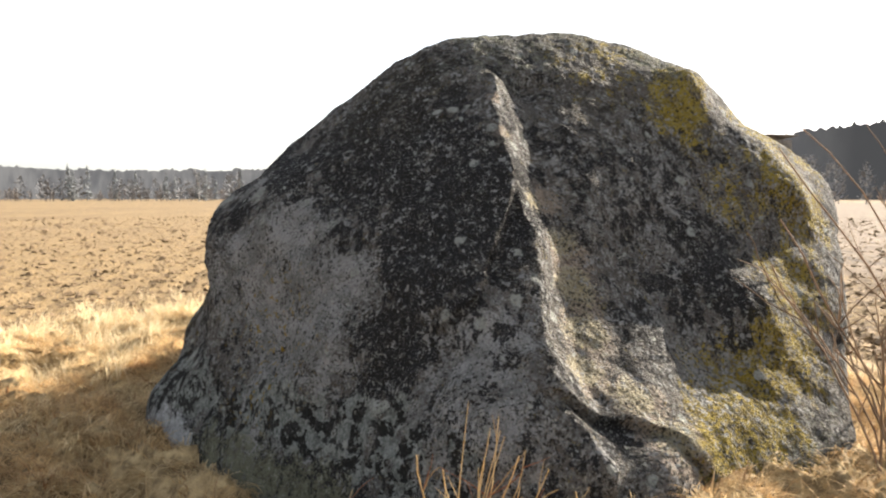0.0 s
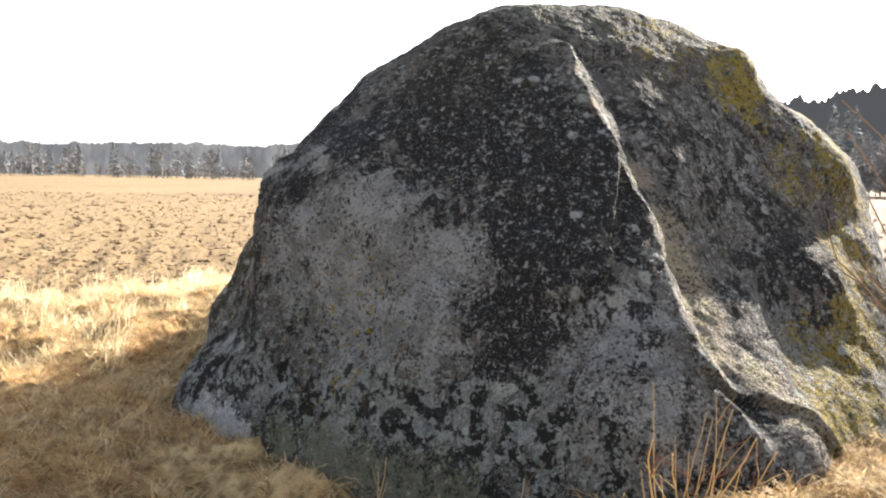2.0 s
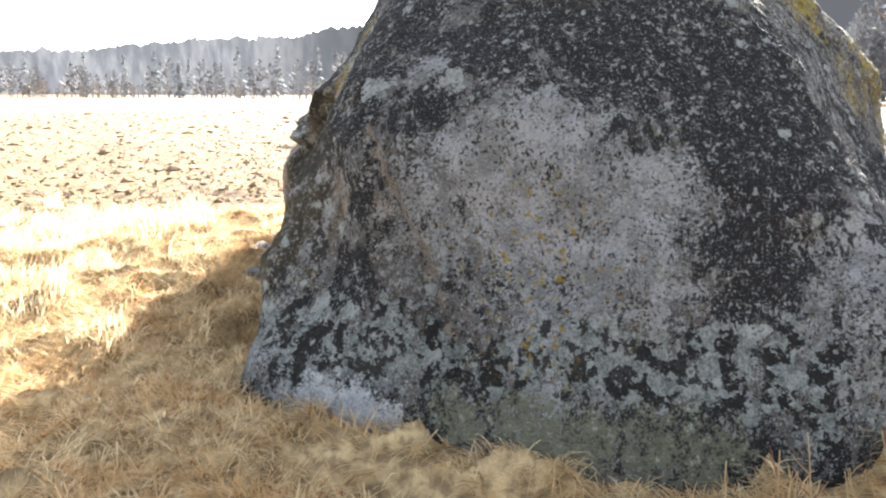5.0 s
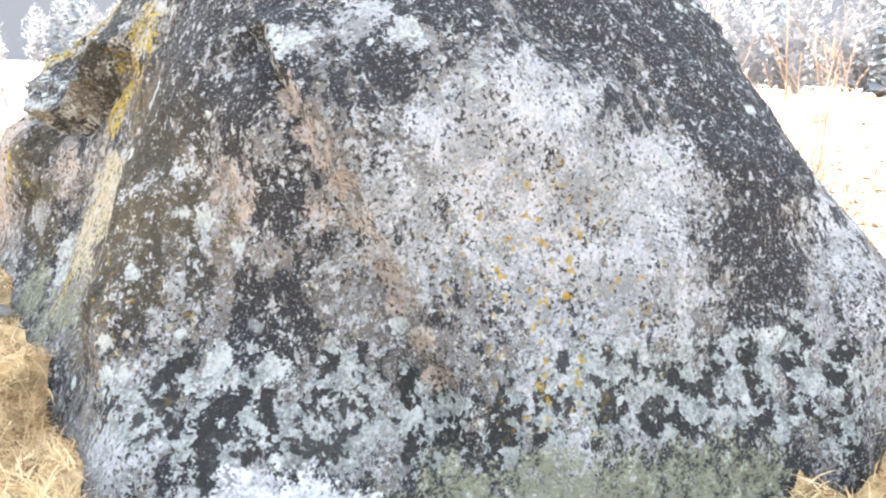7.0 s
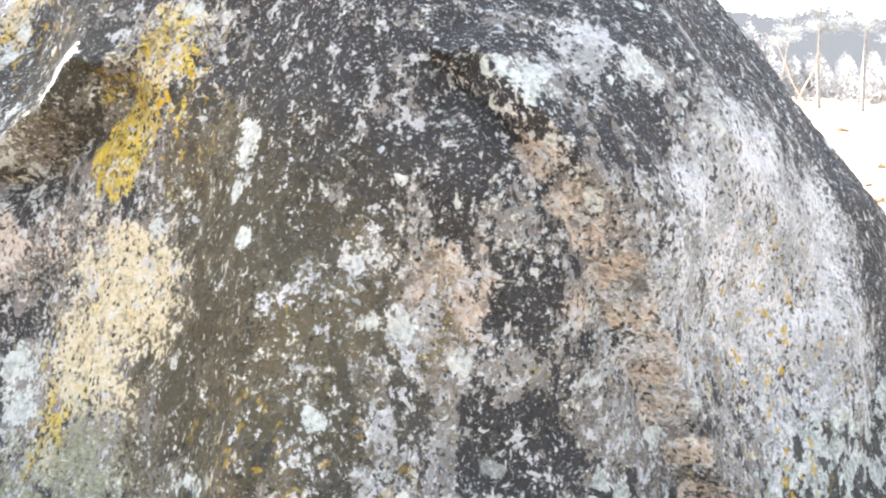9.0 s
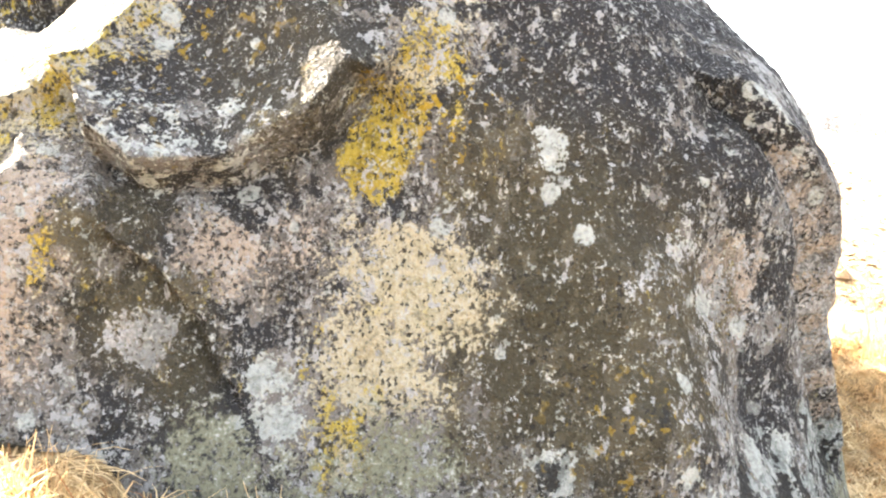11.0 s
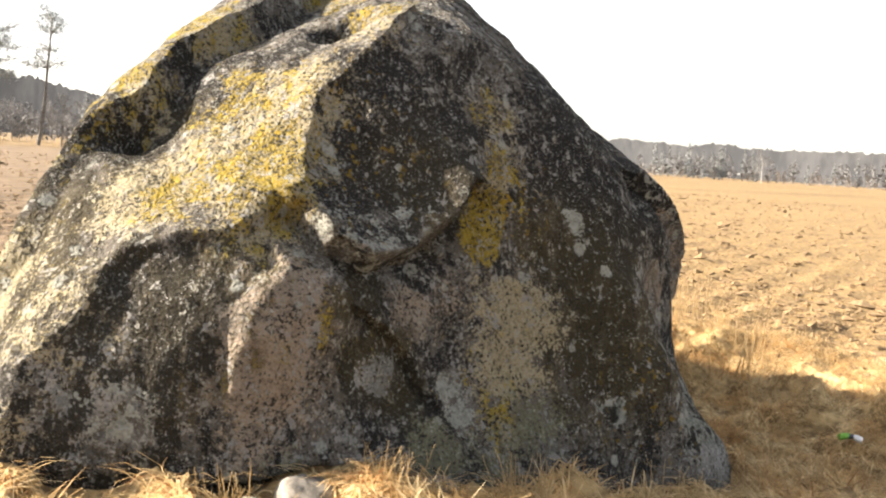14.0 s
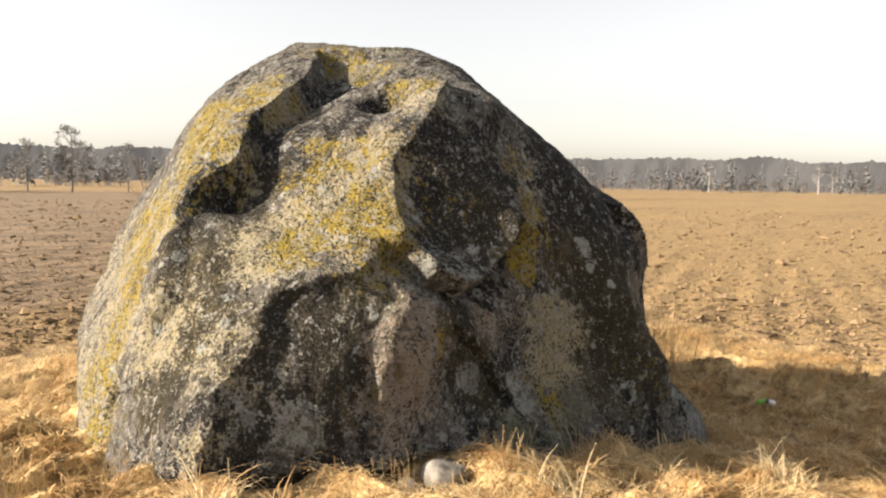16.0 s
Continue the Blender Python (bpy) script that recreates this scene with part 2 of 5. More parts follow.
def blades(name, dull, bright, rare=None, clump=None):
    """Dry stems: each one with its own tone, paler along some."""
    k = Nodes(name)
    r = k.island()
    c = k.mix(r, dull, bright)
    c = k.mix(k.math("MULTIPLY", k.noise(30, 2), 0.3), c, (0.3, 0.22, 0.12))
    if clump:
        c = k.mix(k.math("MULTIPLY", k.span(k.noise(2.6, 4, 0.65), 0.42, 0.6), 0.8), c, clump)
        # Darker brown clumps: shade between tufts put into the blades' tone.
        c = k.mix(k.math("MULTIPLY", k.span(k.noise(8.5, 3, 0.6), 0.52, 0.64), 0.6), c, (0.3, 0.2, 0.095))
    if rare:
        c = k.mix(k.span(r, 0.9, 0.93), c, rare)
    return k.lets_light(c, 0.55, k.done(c, 0.75))


def rough_stuff(name, dark, light, scale=12.0, depth=0.01):
    k = Nodes(name)
    n = k.noise(scale, 5, 0.62)
    c = k.mix(k.span(n, 0.32, 0.68), dark, light)
    c = k.mix(k.math("MULTIPLY", k.span(k.noise(scale * 6, 2), 0.5, 0.7), 0.4), c, light)
    return k.done(c, 0.92, n, depth, 0.6)


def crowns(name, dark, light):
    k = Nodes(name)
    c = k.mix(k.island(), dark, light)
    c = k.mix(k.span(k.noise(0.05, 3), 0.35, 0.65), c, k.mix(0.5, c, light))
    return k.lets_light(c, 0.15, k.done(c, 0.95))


granite_mat = lichened_granite()
field_mat = straw_field()
grass_mat = blades("matted_grass", (0.5, 0.38, 0.2), (1.0, 0.84, 0.54), (0.26, 0.14, 0.06), (0.62, 0.42, 0.2))
# Bleached stems, paler still because sunlight is partly put into their colour.
pale_mat = blades("bleached_sunlit_grass", (0.6, 0.48, 0.28), (0.9, 0.78, 0.54))
chaff_mat = blades("straw_litter", (0.16, 0.1, 0.048), (0.52, 0.37, 0.18))
clod_mat = rough_stuff("soil_clod", (0.1, 0.069, 0.04), (0.23, 0.16, 0.09), 20)
tuft_mat = blades("fallen_grass", (0.46, 0.33, 0.17), (1.0, 0.82, 0.5), (0.3, 0.15, 0.065), (0.62, 0.4, 0.18))
stem_mat = blades("dry_stem", (0.36, 0.25, 0.13), (0.62, 0.5, 0.3), (0.26, 0.12, 0.07))
twig_mat = blades("red_twig", (0.2, 0.14, 0.1), (0.42, 0.32, 0.235))
stone_mat = rough_stuff("field_stone", (0.09, 0.084, 0.075), (0.24, 0.225, 0.2), 16)
bark_mat = rough_stuff("bark", (0.07, 0.065, 0.06), (0.2, 0.185, 0.165), 3, 0.03)
birch_mat = rough_stuff("birch_bark", (0.28, 0.275, 0.265), (0.48, 0.475, 0.46), 1.5, 0.02)
# Needles and twigs greyed and lightened: distance haze is put into their colour.
spruce_mat = crowns("spruce_needles", (0.13, 0.142, 0.145), (0.2, 0.212, 0.214))
bare_mat = crowns("bare_twigs", (0.12, 0.12, 0.122), (0.18, 0.18, 0.183))
hazed_twig_mat = crowns("hazed_twigs", (0.13, 0.13, 0.133), (0.2, 0.2, 0.204))
rust_mat = crowns("russet_twigs", (0.12, 0.106, 0.096), (0.19, 0.17, 0.155))
grey_wood = rough_stuff("weathered_wood", (0.13, 0.12, 0.11), (0.28, 0.265, 0.245), 6, 0.006)
white_tin = rough_stuff("white_tin", (0.55, 0.55, 0.56), (0.75, 0.75, 0.76), 25, 0.002)
green_tin = rough_stuff("green_tin", (0.12, 0.3, 0.05), (0.2, 0.42, 0.08), 25, 0.002)
dark_tin = rough_stuff("dark_print", (0.03, 0.03, 0.035), (0.08, 0.08, 0.09), 25, 0.002)


# ---- making meshes ----
def mesh_of(name, verts, faces, material, smooth=False):
    """A mesh from arrays of vertices and of equal-sided faces."""
    verts, faces = np.asarray(verts, np.float32).reshape(-1, 3), np.asarray(faces, np.int32)
    n, side = faces.shape
    me = bpy.data.meshes.new(name)
    me.vertices.add(len(verts))
    me.vertices.foreach_set("co", verts.ravel())
    me.loops.add(n * side)
    me.loops.foreach_set("vertex_index", faces.ravel())
    me.polygons.add(n)
    me.polygons.foreach_set("loop_start", np.arange(n, dtype=np.int32) * side)
    me.polygons.foreach_set("loop_total", np.full(n, side, np.int32))
    me.polygons.foreach_set("use_smooth", np.full(n, smooth))
    me.update(calc_edges=True)
    me.materials.append(material)
    return me


def part(name, me, parent, label=""):
    ob = new(name, me)
    ob.parent = parent
    return tagged(ob, label)


def lattice(p, seed):
    """Smooth random values between -1 and 1 over space, one for each row of p."""
    i = np.floor(p).astype(np.int64)
    f = p - i
    f = f * f * f * (f * (f * 6 - 15) + 10)
    total = np.zeros(len(p))
    for dx in (0, 1):
        for dy in (0, 1):
            for dz in (0, 1):
                h = (i[:, 0] + dx) * 374761393 + (i[:, 1] + dy) * 668265263 + (i[:, 2] + dz) * 2147483647 + seed * 974711
                h = (h ^ (h >> 13)) * 1274126177
                value = ((h ^ (h >> 16)) & 0xFFFF) / 32767.5 - 1
                weight = (f[:, 0] if dx else 1 - f[:, 0]) * (f[:, 1] if dy else 1 - f[:, 1]) * (f[:, 2] if dz else 1 - f[:, 2])
                total += value * weight
    return total


def lattice2(x, y, scale, seed):
    x = np.asarray(x, float)
    p = np.stack([x * scale, np.asarray(y, float) * scale, np.full(x.shape, 0.37)], -1).reshape(-1, 3)
    return lattice(p, seed).reshape(x.shape)


# ---- the ground ----
def bank(x, y):
    """Height of the ground: a low grassy bank round the boulder, falling to a level field."""
    r = np.hypot(x, y - 7.4)
    z = 0.08 - 0.95 * np.clip((r - 25) / 300, 0, 1)
    z = z + 0.40 * np.exp(-((x + 1.0) ** 2 + (y - 9.8) ** 2) / 12.0) + 0.13 * np.exp(-((x - 1.0) ** 2 + (y - 3.4) ** 2) / 14.0)
    # A lower spot on the shady side, and a burrow under the stone's foot.
    z = z - 0.14 * np.exp(-((x + 2.2) ** 2 + (y - 4.5) ** 2) / 1.4) - 0.1 * np.exp(-((x + 2.1) ** 2 + (y - 6.7) ** 2) / 1.0) - 0.1 * np.exp(-((x + 0.4) ** 2 + (y - 4.55) ** 2) / 0.4) - 0.09 * np.exp(-((x + 0.9) ** 2 + (y - 4.85) ** 2) / 0.5) - 0.12 * np.exp(-((x + 1.4) ** 2 + (y - 5.2) ** 2) / 1.5) - 0.3 * np.exp(-((x + 1.9) ** 2 + (y - 5.58) ** 2) / 0.016) - 0.34 * np.exp(-((x + 1.66) ** 2 + (y - 5.42) ** 2) / 0.022)
    return z


def grassy(x, y):
    """1 on the unploughed grass round the boulder, 0 out in the field."""
    edge = 5.4 + 1.6 * lattice2(x, y, 0.3, 5) + 1.2 * np.clip(-np.asarray(x) / 4, -1, 1)
    return np.clip((edge - np.hypot(x, np.asarray(y) - 7.4)) / 1.2 + 0.5, 0, 1)


def ground_z(x, y):
    r = np.hypot(x, y - 7.4)
    near = np.exp(-((r / 30.0) ** 2))
    g = grassy(x, y)
    along = x * 0.956 + y * 0.292
    z = bank(x, y)
    heap = 1 - np.abs(lattice2(x, y, 2.3, 2))
    z = z + g * (0.05 * lattice2(x, y, 1.3, 1) + 0.2 * (heap**2 - 0.6) + 0.05 * (1 - np.abs(lattice2(x, y, 5.5, 4))) ** 2 + 0.025 * lattice2(x, y, 9.0, 3) - 0.02)
    z = z + (1 - g) * near * (0.035 * lattice2(x, y, 2.4, 6) + 0.03 * lattice2(x, y, 7.0, 7) + 0.025 * np.sin(along * 2 * np.pi / 0.75))
    return z


rings = np.concatenate([[0.0, 0.8], np.geomspace(1.4, 40, 330), np.geomspace(41, 1700, 70)])
turns = np.linspace(0, 2 * np.pi, 541)[:-1]
rr, aa = np.meshgrid(rings, turns, indexing="ij")
gx, gy = rr * np.cos(aa), 7.4 + rr * np.sin(aa)


def wrapped_grid(rows, columns):
    """Faces of a grid that closes on itself along its columns."""
    i, j = np.meshgrid(np.arange(rows - 1), np.arange(columns), indexing="ij")
    nxt = (j + 1) % columns
    return np.stack([i * columns + j, (i + 1) * columns + j, (i + 1) * columns + nxt, i * columns + nxt], -1).reshape(-1, 4)


ground = new("ground", mesh_of("ground", np.stack([gx, gy, ground_z(gx, gy)], -1), wrapped_grid(len(rings), len(turns)), field_mat, True))
thatch = ground.data.attributes.new("thatch", "FLOAT", "POINT")
thatch.data.foreach_set("value", np.clip(grassy(gx, gy) * 1.3, 0, 1).astype(np.float32).ravel())
tagged(ground, "tan stubble field with clods, furrows and a low bank", "ground", kind="structure")

# ---- the boulder ----
HEART = np.array((0.0, 7.4, 0.8))
TOP_FACES = [(0.137, -0.011, 0.99, 2.609), (-0.2, 0.318, 0.927, 2.003), (0.246, -0.592, 0.767, 1.977), (0.275, 0.604, 0.748, 2.072), (-0.505, -0.332, 0.796, 1.922), (0.48, -0.469, 0.741, 2.697), (-0.405, 0.577, 0.709, 1.903), (-0.166, -0.73, 0.662, 1.858), (0.678, 0.411, 0.61, 2.937)]
FRONT_FACES = [(0.466, -0.682, 0.564, 2.29), (-0.814, -0.48, 0.327, 2.367), (0.893, -0.305, 0.33, 3.143), (-0.474, -0.831, 0.29, 1.949), (0.53, -0.68, 0.506, 1.994), (-0.711, -0.673, 0.203, 2.057), (0.203, -0.961, -0.19, 2.752), (-0.939, -0.305, -0.158, 2.853)]
BACK_FACES = [(-0.786, 0.294, 0.544, 2.239), (0.432, 0.768, 0.472, 1.894), (-0.677, 0.655, 0.337, 2.293), (0.647, 0.716, 0.26, 2.48), (-0.916, 0.181, 0.357, 1.722), (0.128, 0.936, 0.329, 2.198), (0.941, 0.176, -0.287, 2.423), (-0.799, 0.551, -0.24, 2.259), (0.485, 0.868, -0.105, 2.191)]
FACES = np.array(TOP_FACES + FRONT_FACES + BACK_FACES)
# Edges where the stone has split or spalled: a line along the surface, the rise and reach on either side, the width of the break.
FOLDS = [
    # front ridge
    ([(0.29, 6.54, 2.59), (0.38, 6.13, 2.21), (0.51, 5.82, 1.89), (0.65, 5.60, 1.59), (0.69, 5.36, 1.26), (0.70, 5.15, 0.97), (0.76, 5.05, 0.78), (0.84, 4.98, 0.60), (0.97, 4.95, 0.40)], (0.07, 0.35), (-0.17, 0.7), 0.26),
    # front plate edge
    ([(0.51, 5.82, 1.89), (0.45, 5.53, 1.60), (0.39, 5.30, 1.34), (0.32, 5.21, 1.23), (0.16, 5.17, 1.13)], (0.025, 0.2), (-0.03, 0.3), 0.03),
    # front ledge
    ([(0.80, 5.04, 0.73), (0.89, 5.07, 0.67), (1.31, 5.27, 0.51), (1.59, 5.26, 0.19), (1.82, 5.26, -0.06)], (-0.05, 0.12), (0.04, 0.3), 0.03),
    # side groove
    ([(-1.61, 6.65, 1.77), (-1.63, 6.59, 1.73), (-1.66, 6.40, 1.55), (-1.60, 6.22, 1.28), (-1.52, 6.06, 0.98), (-1.47, 5.94, 0.74), (-1.42, 5.83, 0.51)], (-0.1, 0.5), (0.05, 0.25), 0.055),
    # block lip
    ([(-1.30, 8.72, 1.54), (-1.40, 8.65, 1.39), (-1.47, 8.48, 1.30), (-1.50, 8.23, 1.36), (-1.49, 7.99, 1.49), (-1.46, 7.82, 1.66)], (-0.14, 0.3), (0.1, 0.5), 0.05),
    # terrace edge
    ([(-0.89, 7.78, 2.58), (-1.01, 8.14, 2.28), (-1.01, 8.38, 2.09), (-1.11, 8.56, 1.88), (-1.25, 8.64, 1.68), (-1.26, 8.85, 1.51), (-1.17, 9.10, 1.40), (-1.01, 9.33, 1.33), (-1.04, 9.45, 1.20), (-1.07, 9.55, 1.06), (-1.01, 9.73, 0.89), (-1.06, 9.76, 0.74), (-0.99, 9.86, 0.52)], (0.11, 0.4), (0.08, 0.16), 0.03),
    # upper brow
    ([(0.37, 7.73, 2.92), (0.00, 8.15, 2.68), (-0.08, 8.49, 2.49), (-0.07, 8.71, 2.34), (-0.23, 8.95, 2.08), (-0.20, 9.11, 1.95)], (0.02, 0.3), (-0.2, 0.5), 0.09),
    # lower brow
    ([(-0.20, 9.11, 1.95), (-0.16, 9.16, 1.91), (-0.15, 9.29, 1.76), (-0.30, 9.49, 1.49), (-0.40, 9.63, 1.23)], (0.04, 0.2), (-0.07, 0.4), 0.1),
    # flank crack
    ([(1.20, 7.75, 2.82), (0.70, 8.40, 2.47), (0.55, 8.70, 2.15), (0.58, 8.88, 1.82)], (-0.1, 0.035), (-0.08, 0.06), 0.012),
    # foot crack
    ([(-0.12, 9.75, 0.78), (-0.13, 9.81, 0.55), (-0.20, 9.92, 0.3)], (-0.09, 0.03), (-0.05, 0.06), 0.012),
    # top hollow
    ([(-0.22, 7.76, 2.78), (-0.20, 8.08, 2.66), (-0.14, 8.27, 2.59)], (-0.12, 0.07), (-0.02, 0.1), 0.03),
    # slab edge
    ([(-1.35, 8.88, 1.35), (-1.39, 9.04, 1.16), (-1.44, 9.15, 0.97), (-1.48, 9.17, 0.81), (-1.48, 9.21, 0.55)], (-0.03, 0.15), (0.03, 0.3), 0.06),
    # slab foot
    ([(-1.41, 9.30, 0.49), (-1.50, 9.15, 0.46), (-1.59, 9.00, 0.47), (-1.70, 8.75, 0.51)], (-0.1, 0.25), (0.02, 0.2), 0.03),
    # niche crack
    ([(-1.41, 8.61, 1.38), (-1.50, 8.58, 1.17), (-1.55, 8.63, 1.02)], (0.0, 0.1), (-0.06, 0.12), 0.03),
    # wedge crack
    ([(-1.54, 8.52, 1.11), (-1.59, 8.41, 1.03), (-1.65, 8.29, 0.93), (-1.73, 8.21, 0.78)], (-0.03, 0.04), (0.05, 0.15), 0.012),
    # lower crack
    ([(-1.58, 8.71, 0.89), (-1.59, 8.59, 0.95), (-1.56, 8.51, 1.05)], (-0.03, 0.2), (0.0, 0.2), 0.02),
]
SWELLS = [((-0.60, 8.07, 2.50), 0.15, -0.24), ((1.65, 7.21, 2.65), 0.2, 0.05), ((1.94, 7.20, 2.42), 0.16, -0.05), ((-1.47, 8.53, 1.27), 0.4, 0.183), ((1.21, 5.10, 0.37), 0.8, 0.111), ((-2.25, 6.57, 0.08), 0.6, 0.03), ((-1.73, 6.59, 1.53), 0.4, 0.093), ((-1.47, 7.85, 1.62), 0.4, 0.098), ((-1.32, 8.40, 1.70), 0.4, -0.12), ((-1.75, 8.06, 0.80), 0.4, -0.083), ((-1.46, 8.95, 1.17), 0.4, 0.15), ((1.27, 5.93, 1.43), 0.4, -0.083), ((-0.51, 7.32, 2.81), 0.8, 0.039), ((-0.91, 5.59, 0.83), 0.4, -0.06), ((1.21, 5.10, 0.37), 0.4, 0.095), ((-0.34, 8.69, 2.23), 0.4, 0.055), ((0.54, 6.54, 2.53), 0.4, 0.05), ((-0.96, 9.74, 0.93), 0.8, -0.05), ((-1.96, 6.25, 0.24), 0.4, 0.04), ((-2.01, 6.45, 0.64), 0.4, -0.046), ((-1.17, 6.82, 2.22), 0.45, 0.05), ((-0.63, 7.06, 2.67), 0.4, 0.035)]
# Worn swells and hollows of the right shoulder and crown.
SWELLS += [((0.85, 7.38, 3.04), 0.38, 0.03), ((0.98, 7.72, 2.93), 0.38, -0.042), ((1.49, 7.46, 2.88), 0.38, -0.022), ((1.65, 7.26, 2.69), 0.38, 0.029), ((1.53, 7.8, 2.63), 0.38, 0.022), ((1.75, 6.95, 2.62), 0.35, 0.065), ((1.98, 7.37, 2.57), 0.38, -0.05), ((2.2, 7.6, 2.4), 0.45, -0.128), ((2, 6.85, 2.35), 0.4, 0.131), ((1.89, 7.1, 2.34), 0.38, 0.029), ((1.95, 6.75, 2.3), 0.35, -0.03), ((1.65, 8.04, 2.25), 0.38, 0.022), ((2.13, 7.09, 2.1), 0.38, 0.046), ((2.2, 6.75, 1.95), 0.35, 0.023), ((2.35, 6.85, 1.9), 0.4, 0.112), ((2.34, 7.06, 1.84), 0.38, 0.067), ((1.59, 6.44, 1.79), 0.38, -0.032), ((2.49, 8.02, 1.52), 0.38, 0.02), ((1.72, 6.22, 1.36), 0.38, -0.033), ((2.17, 8.63, 0.67), 0.38, 0.027), ((1.67, 5.86, 0.93), 0.38, -0.09), ((1.95, 6.23, 1.13), 0.38, 0.11)]
# Worn swells and hollows of the front face.
SWELLS += [((-0.64, 5.99, 1.88), 0.38, -0.047), ((0.51, 5.75, 1.82), 0.38, -0.047), ((-1.07, 5.98, 1.6), 0.38, 0.052), ((0.59, 5.48, 1.48), 0.38, -0.055), ((-0.53, 5.5, 1.17), 0.38, -0.026), ((-1.3, 5.9, 1.02), 0.38, -0.054), ((0.2, 5.06, 0.98), 0.38, -0.072), ((-1.03, 5.69, 0.89), 0.38, -0.029), ((-0.69, 5.46, 0.82), 0.38, 0.082), ((-0.37, 5.25, 0.73), 0.38, -0.07)]
# Worn swells and hollows of the shady corner.
SWELLS += [((0.35, 7.41, 3.03), 0.38, -0.027), ((0.13, 7.16, 3.02), 0.38, -0.029), ((-0.16, 7.08, 2.93), 0.38, 0.039), ((-0.86, 7.34, 2.63), 0.38, -0.027), ((0.29, 6.52, 2.57), 0.38, -0.062), ((-1.17, 6.81, 2.22), 0.38, -0.038), ((-1.02, 6.51, 2.18), 0.38, -0.064), ((-1.51, 6.52, 1.86), 0.38, -0.053), ((-1.61, 6.98, 1.69), 0.38, 0.045), ((-1.48, 6.16, 1.36), 0.38, 0.071), ((-1.73, 7.08, 1.35), 0.38, 0.071), ((-1.87, 6.7, 1.15), 0.38, -0.093), ((-1.9, 7.05, 1.1), 0.3, 0.167), ((-1.97, 6.47, 0.8), 0.38, -0.09), ((-2.02, 6.98, 0.75), 0.3, 0.181), ((-1.9, 7.43, 0.74), 0.38, -0.029), ((-2.17, 6.66, 0.37), 0.38, 0.092)]
BLOOMS = {}
BLOOMS["dark"] = [((0.25, 5.69, 1.76), 0.42, 1), ((0.04, 5.38, 1.37), 0.33, 1), ((-0.12, 5.23, 1.02), 0.26, 1), ((-0.22, 5.17, 0.75), 0.2, 0.9), ((-0.16, 6.03, 2.05), 0.4, 0.8), ((-0.64, 6.31, 2.21), 0.32, 0.8), ((-0.26, 6.45, 2.47), 0.4, 0.6), ((-1.04, 6.29, 2.02), 0.25, 0.9), ((-1.37, 6.20, 1.67), 0.15, 1), ((-1.78, 6.40, 1.24), 0.15, 0.9), ((-1.91, 6.36, 0.74), 0.18, 0.9), ((1.76, 6.25, 1.34), 0.3, 0.6), ((1.52, 6.36, 1.73), 0.25, 0.5), ((-1.71, 7.04, 1.42), 0.28, 0.9), ((-1.84, 7.25, 0.97), 0.25, 0.9), ((-1.47, 7.06, 1.98), 0.3, 0.8), ((-1.26, 8.26, 1.91), 0.28, 0.7), ((-1.32, 8.54, 1.62), 0.15, 0.8), ((-1.63, 8.44, 0.90), 0.16, 0.9), ((-1.28, 9.38, 1.01), 0.3, 0.7)]
BLOOMS["pale"] = [((-0.91, 5.80, 1.41), 0.36, 0.9), ((-0.76, 5.59, 1.07), 0.36, 0.8), ((-0.48, 5.52, 1.26), 0.25, 0.8), ((-1.22, 6.00, 1.44), 0.25, 0.8), ((-1.36, 6.34, 1.86), 0.13, 1), ((-1.42, 6.05, 1.18), 0.22, 0.7), ((-2.00, 6.28, 0.18), 0.16, 1.3), ((-0.94, 5.47, 0.42), 0.3, 0.7), ((0.36, 5.00, 0.95), 0.32, 0.75), ((0.34, 4.82, 0.60), 0.35, 0.7), ((-0.87, 5.75, 1.33), 0.35, 0.8), ((-1.94, 6.26, 0.31), 0.2, 0.6), ((1.42, 6.36, 1.84), 0.5, 0.35), ((1.53, 5.79, 0.97), 0.3, 0.45), ((-2.11, 6.72, 0.52), 0.12, 0.8), ((-1.73, 6.07, 0.42), 0.15, 0.8), ((-1.45, 8.30, 1.45), 0.12, 0.4), ((-0.23, 8.59, 2.36), 0.06, 1), ((-0.35, 8.73, 2.19), 0.08, 1), ((-1.26, 9.53, 0.78), 0.25, 0.6)]
BLOOMS["ochre"] = [((1.57, 6.89, 2.36), 0.18, 1), ((2.44, 7.01, 1.66), 0.25, 1), ((2.28, 6.53, 1.18), 0.28, 1), ((1.93, 5.79, 0.54), 0.33, 1), ((1.95, 5.57, 0.24), 0.35, 1), ((1.66, 5.79, 0.84), 0.15, 0.7), ((2.59, 7.51, 2.11), 0.2, 1), ((1.06, 7.10, 2.80), 0.4, 0.4), ((-1.33, 7.60, 2.10), 0.12, 0.55), ((-1.44, 7.64, 1.81), 0.12, 0.6), ((-1.51, 7.70, 1.61), 0.12, 0.65), ((-1.56, 7.77, 1.45), 0.11, 0.95), ((-1.11, 8.82, 1.67), 0.28, 0.68), ((-0.95, 9.05, 1.6), 0.2, 0.68), ((-0.05, 9.16, 1.91), 0.25, 0.75), ((0.26, 9.35, 1.39), 0.28, 0.75), ((0.27, 9.61, 0.87), 0.25, 0.68), ((0.29, 7.59, 2.95), 0.28, 0.6), ((-0.66, 7.91, 2.60), 0.22, 0.6), ((-0.78, 8.52, 2.12), 0.2, 0.45)]
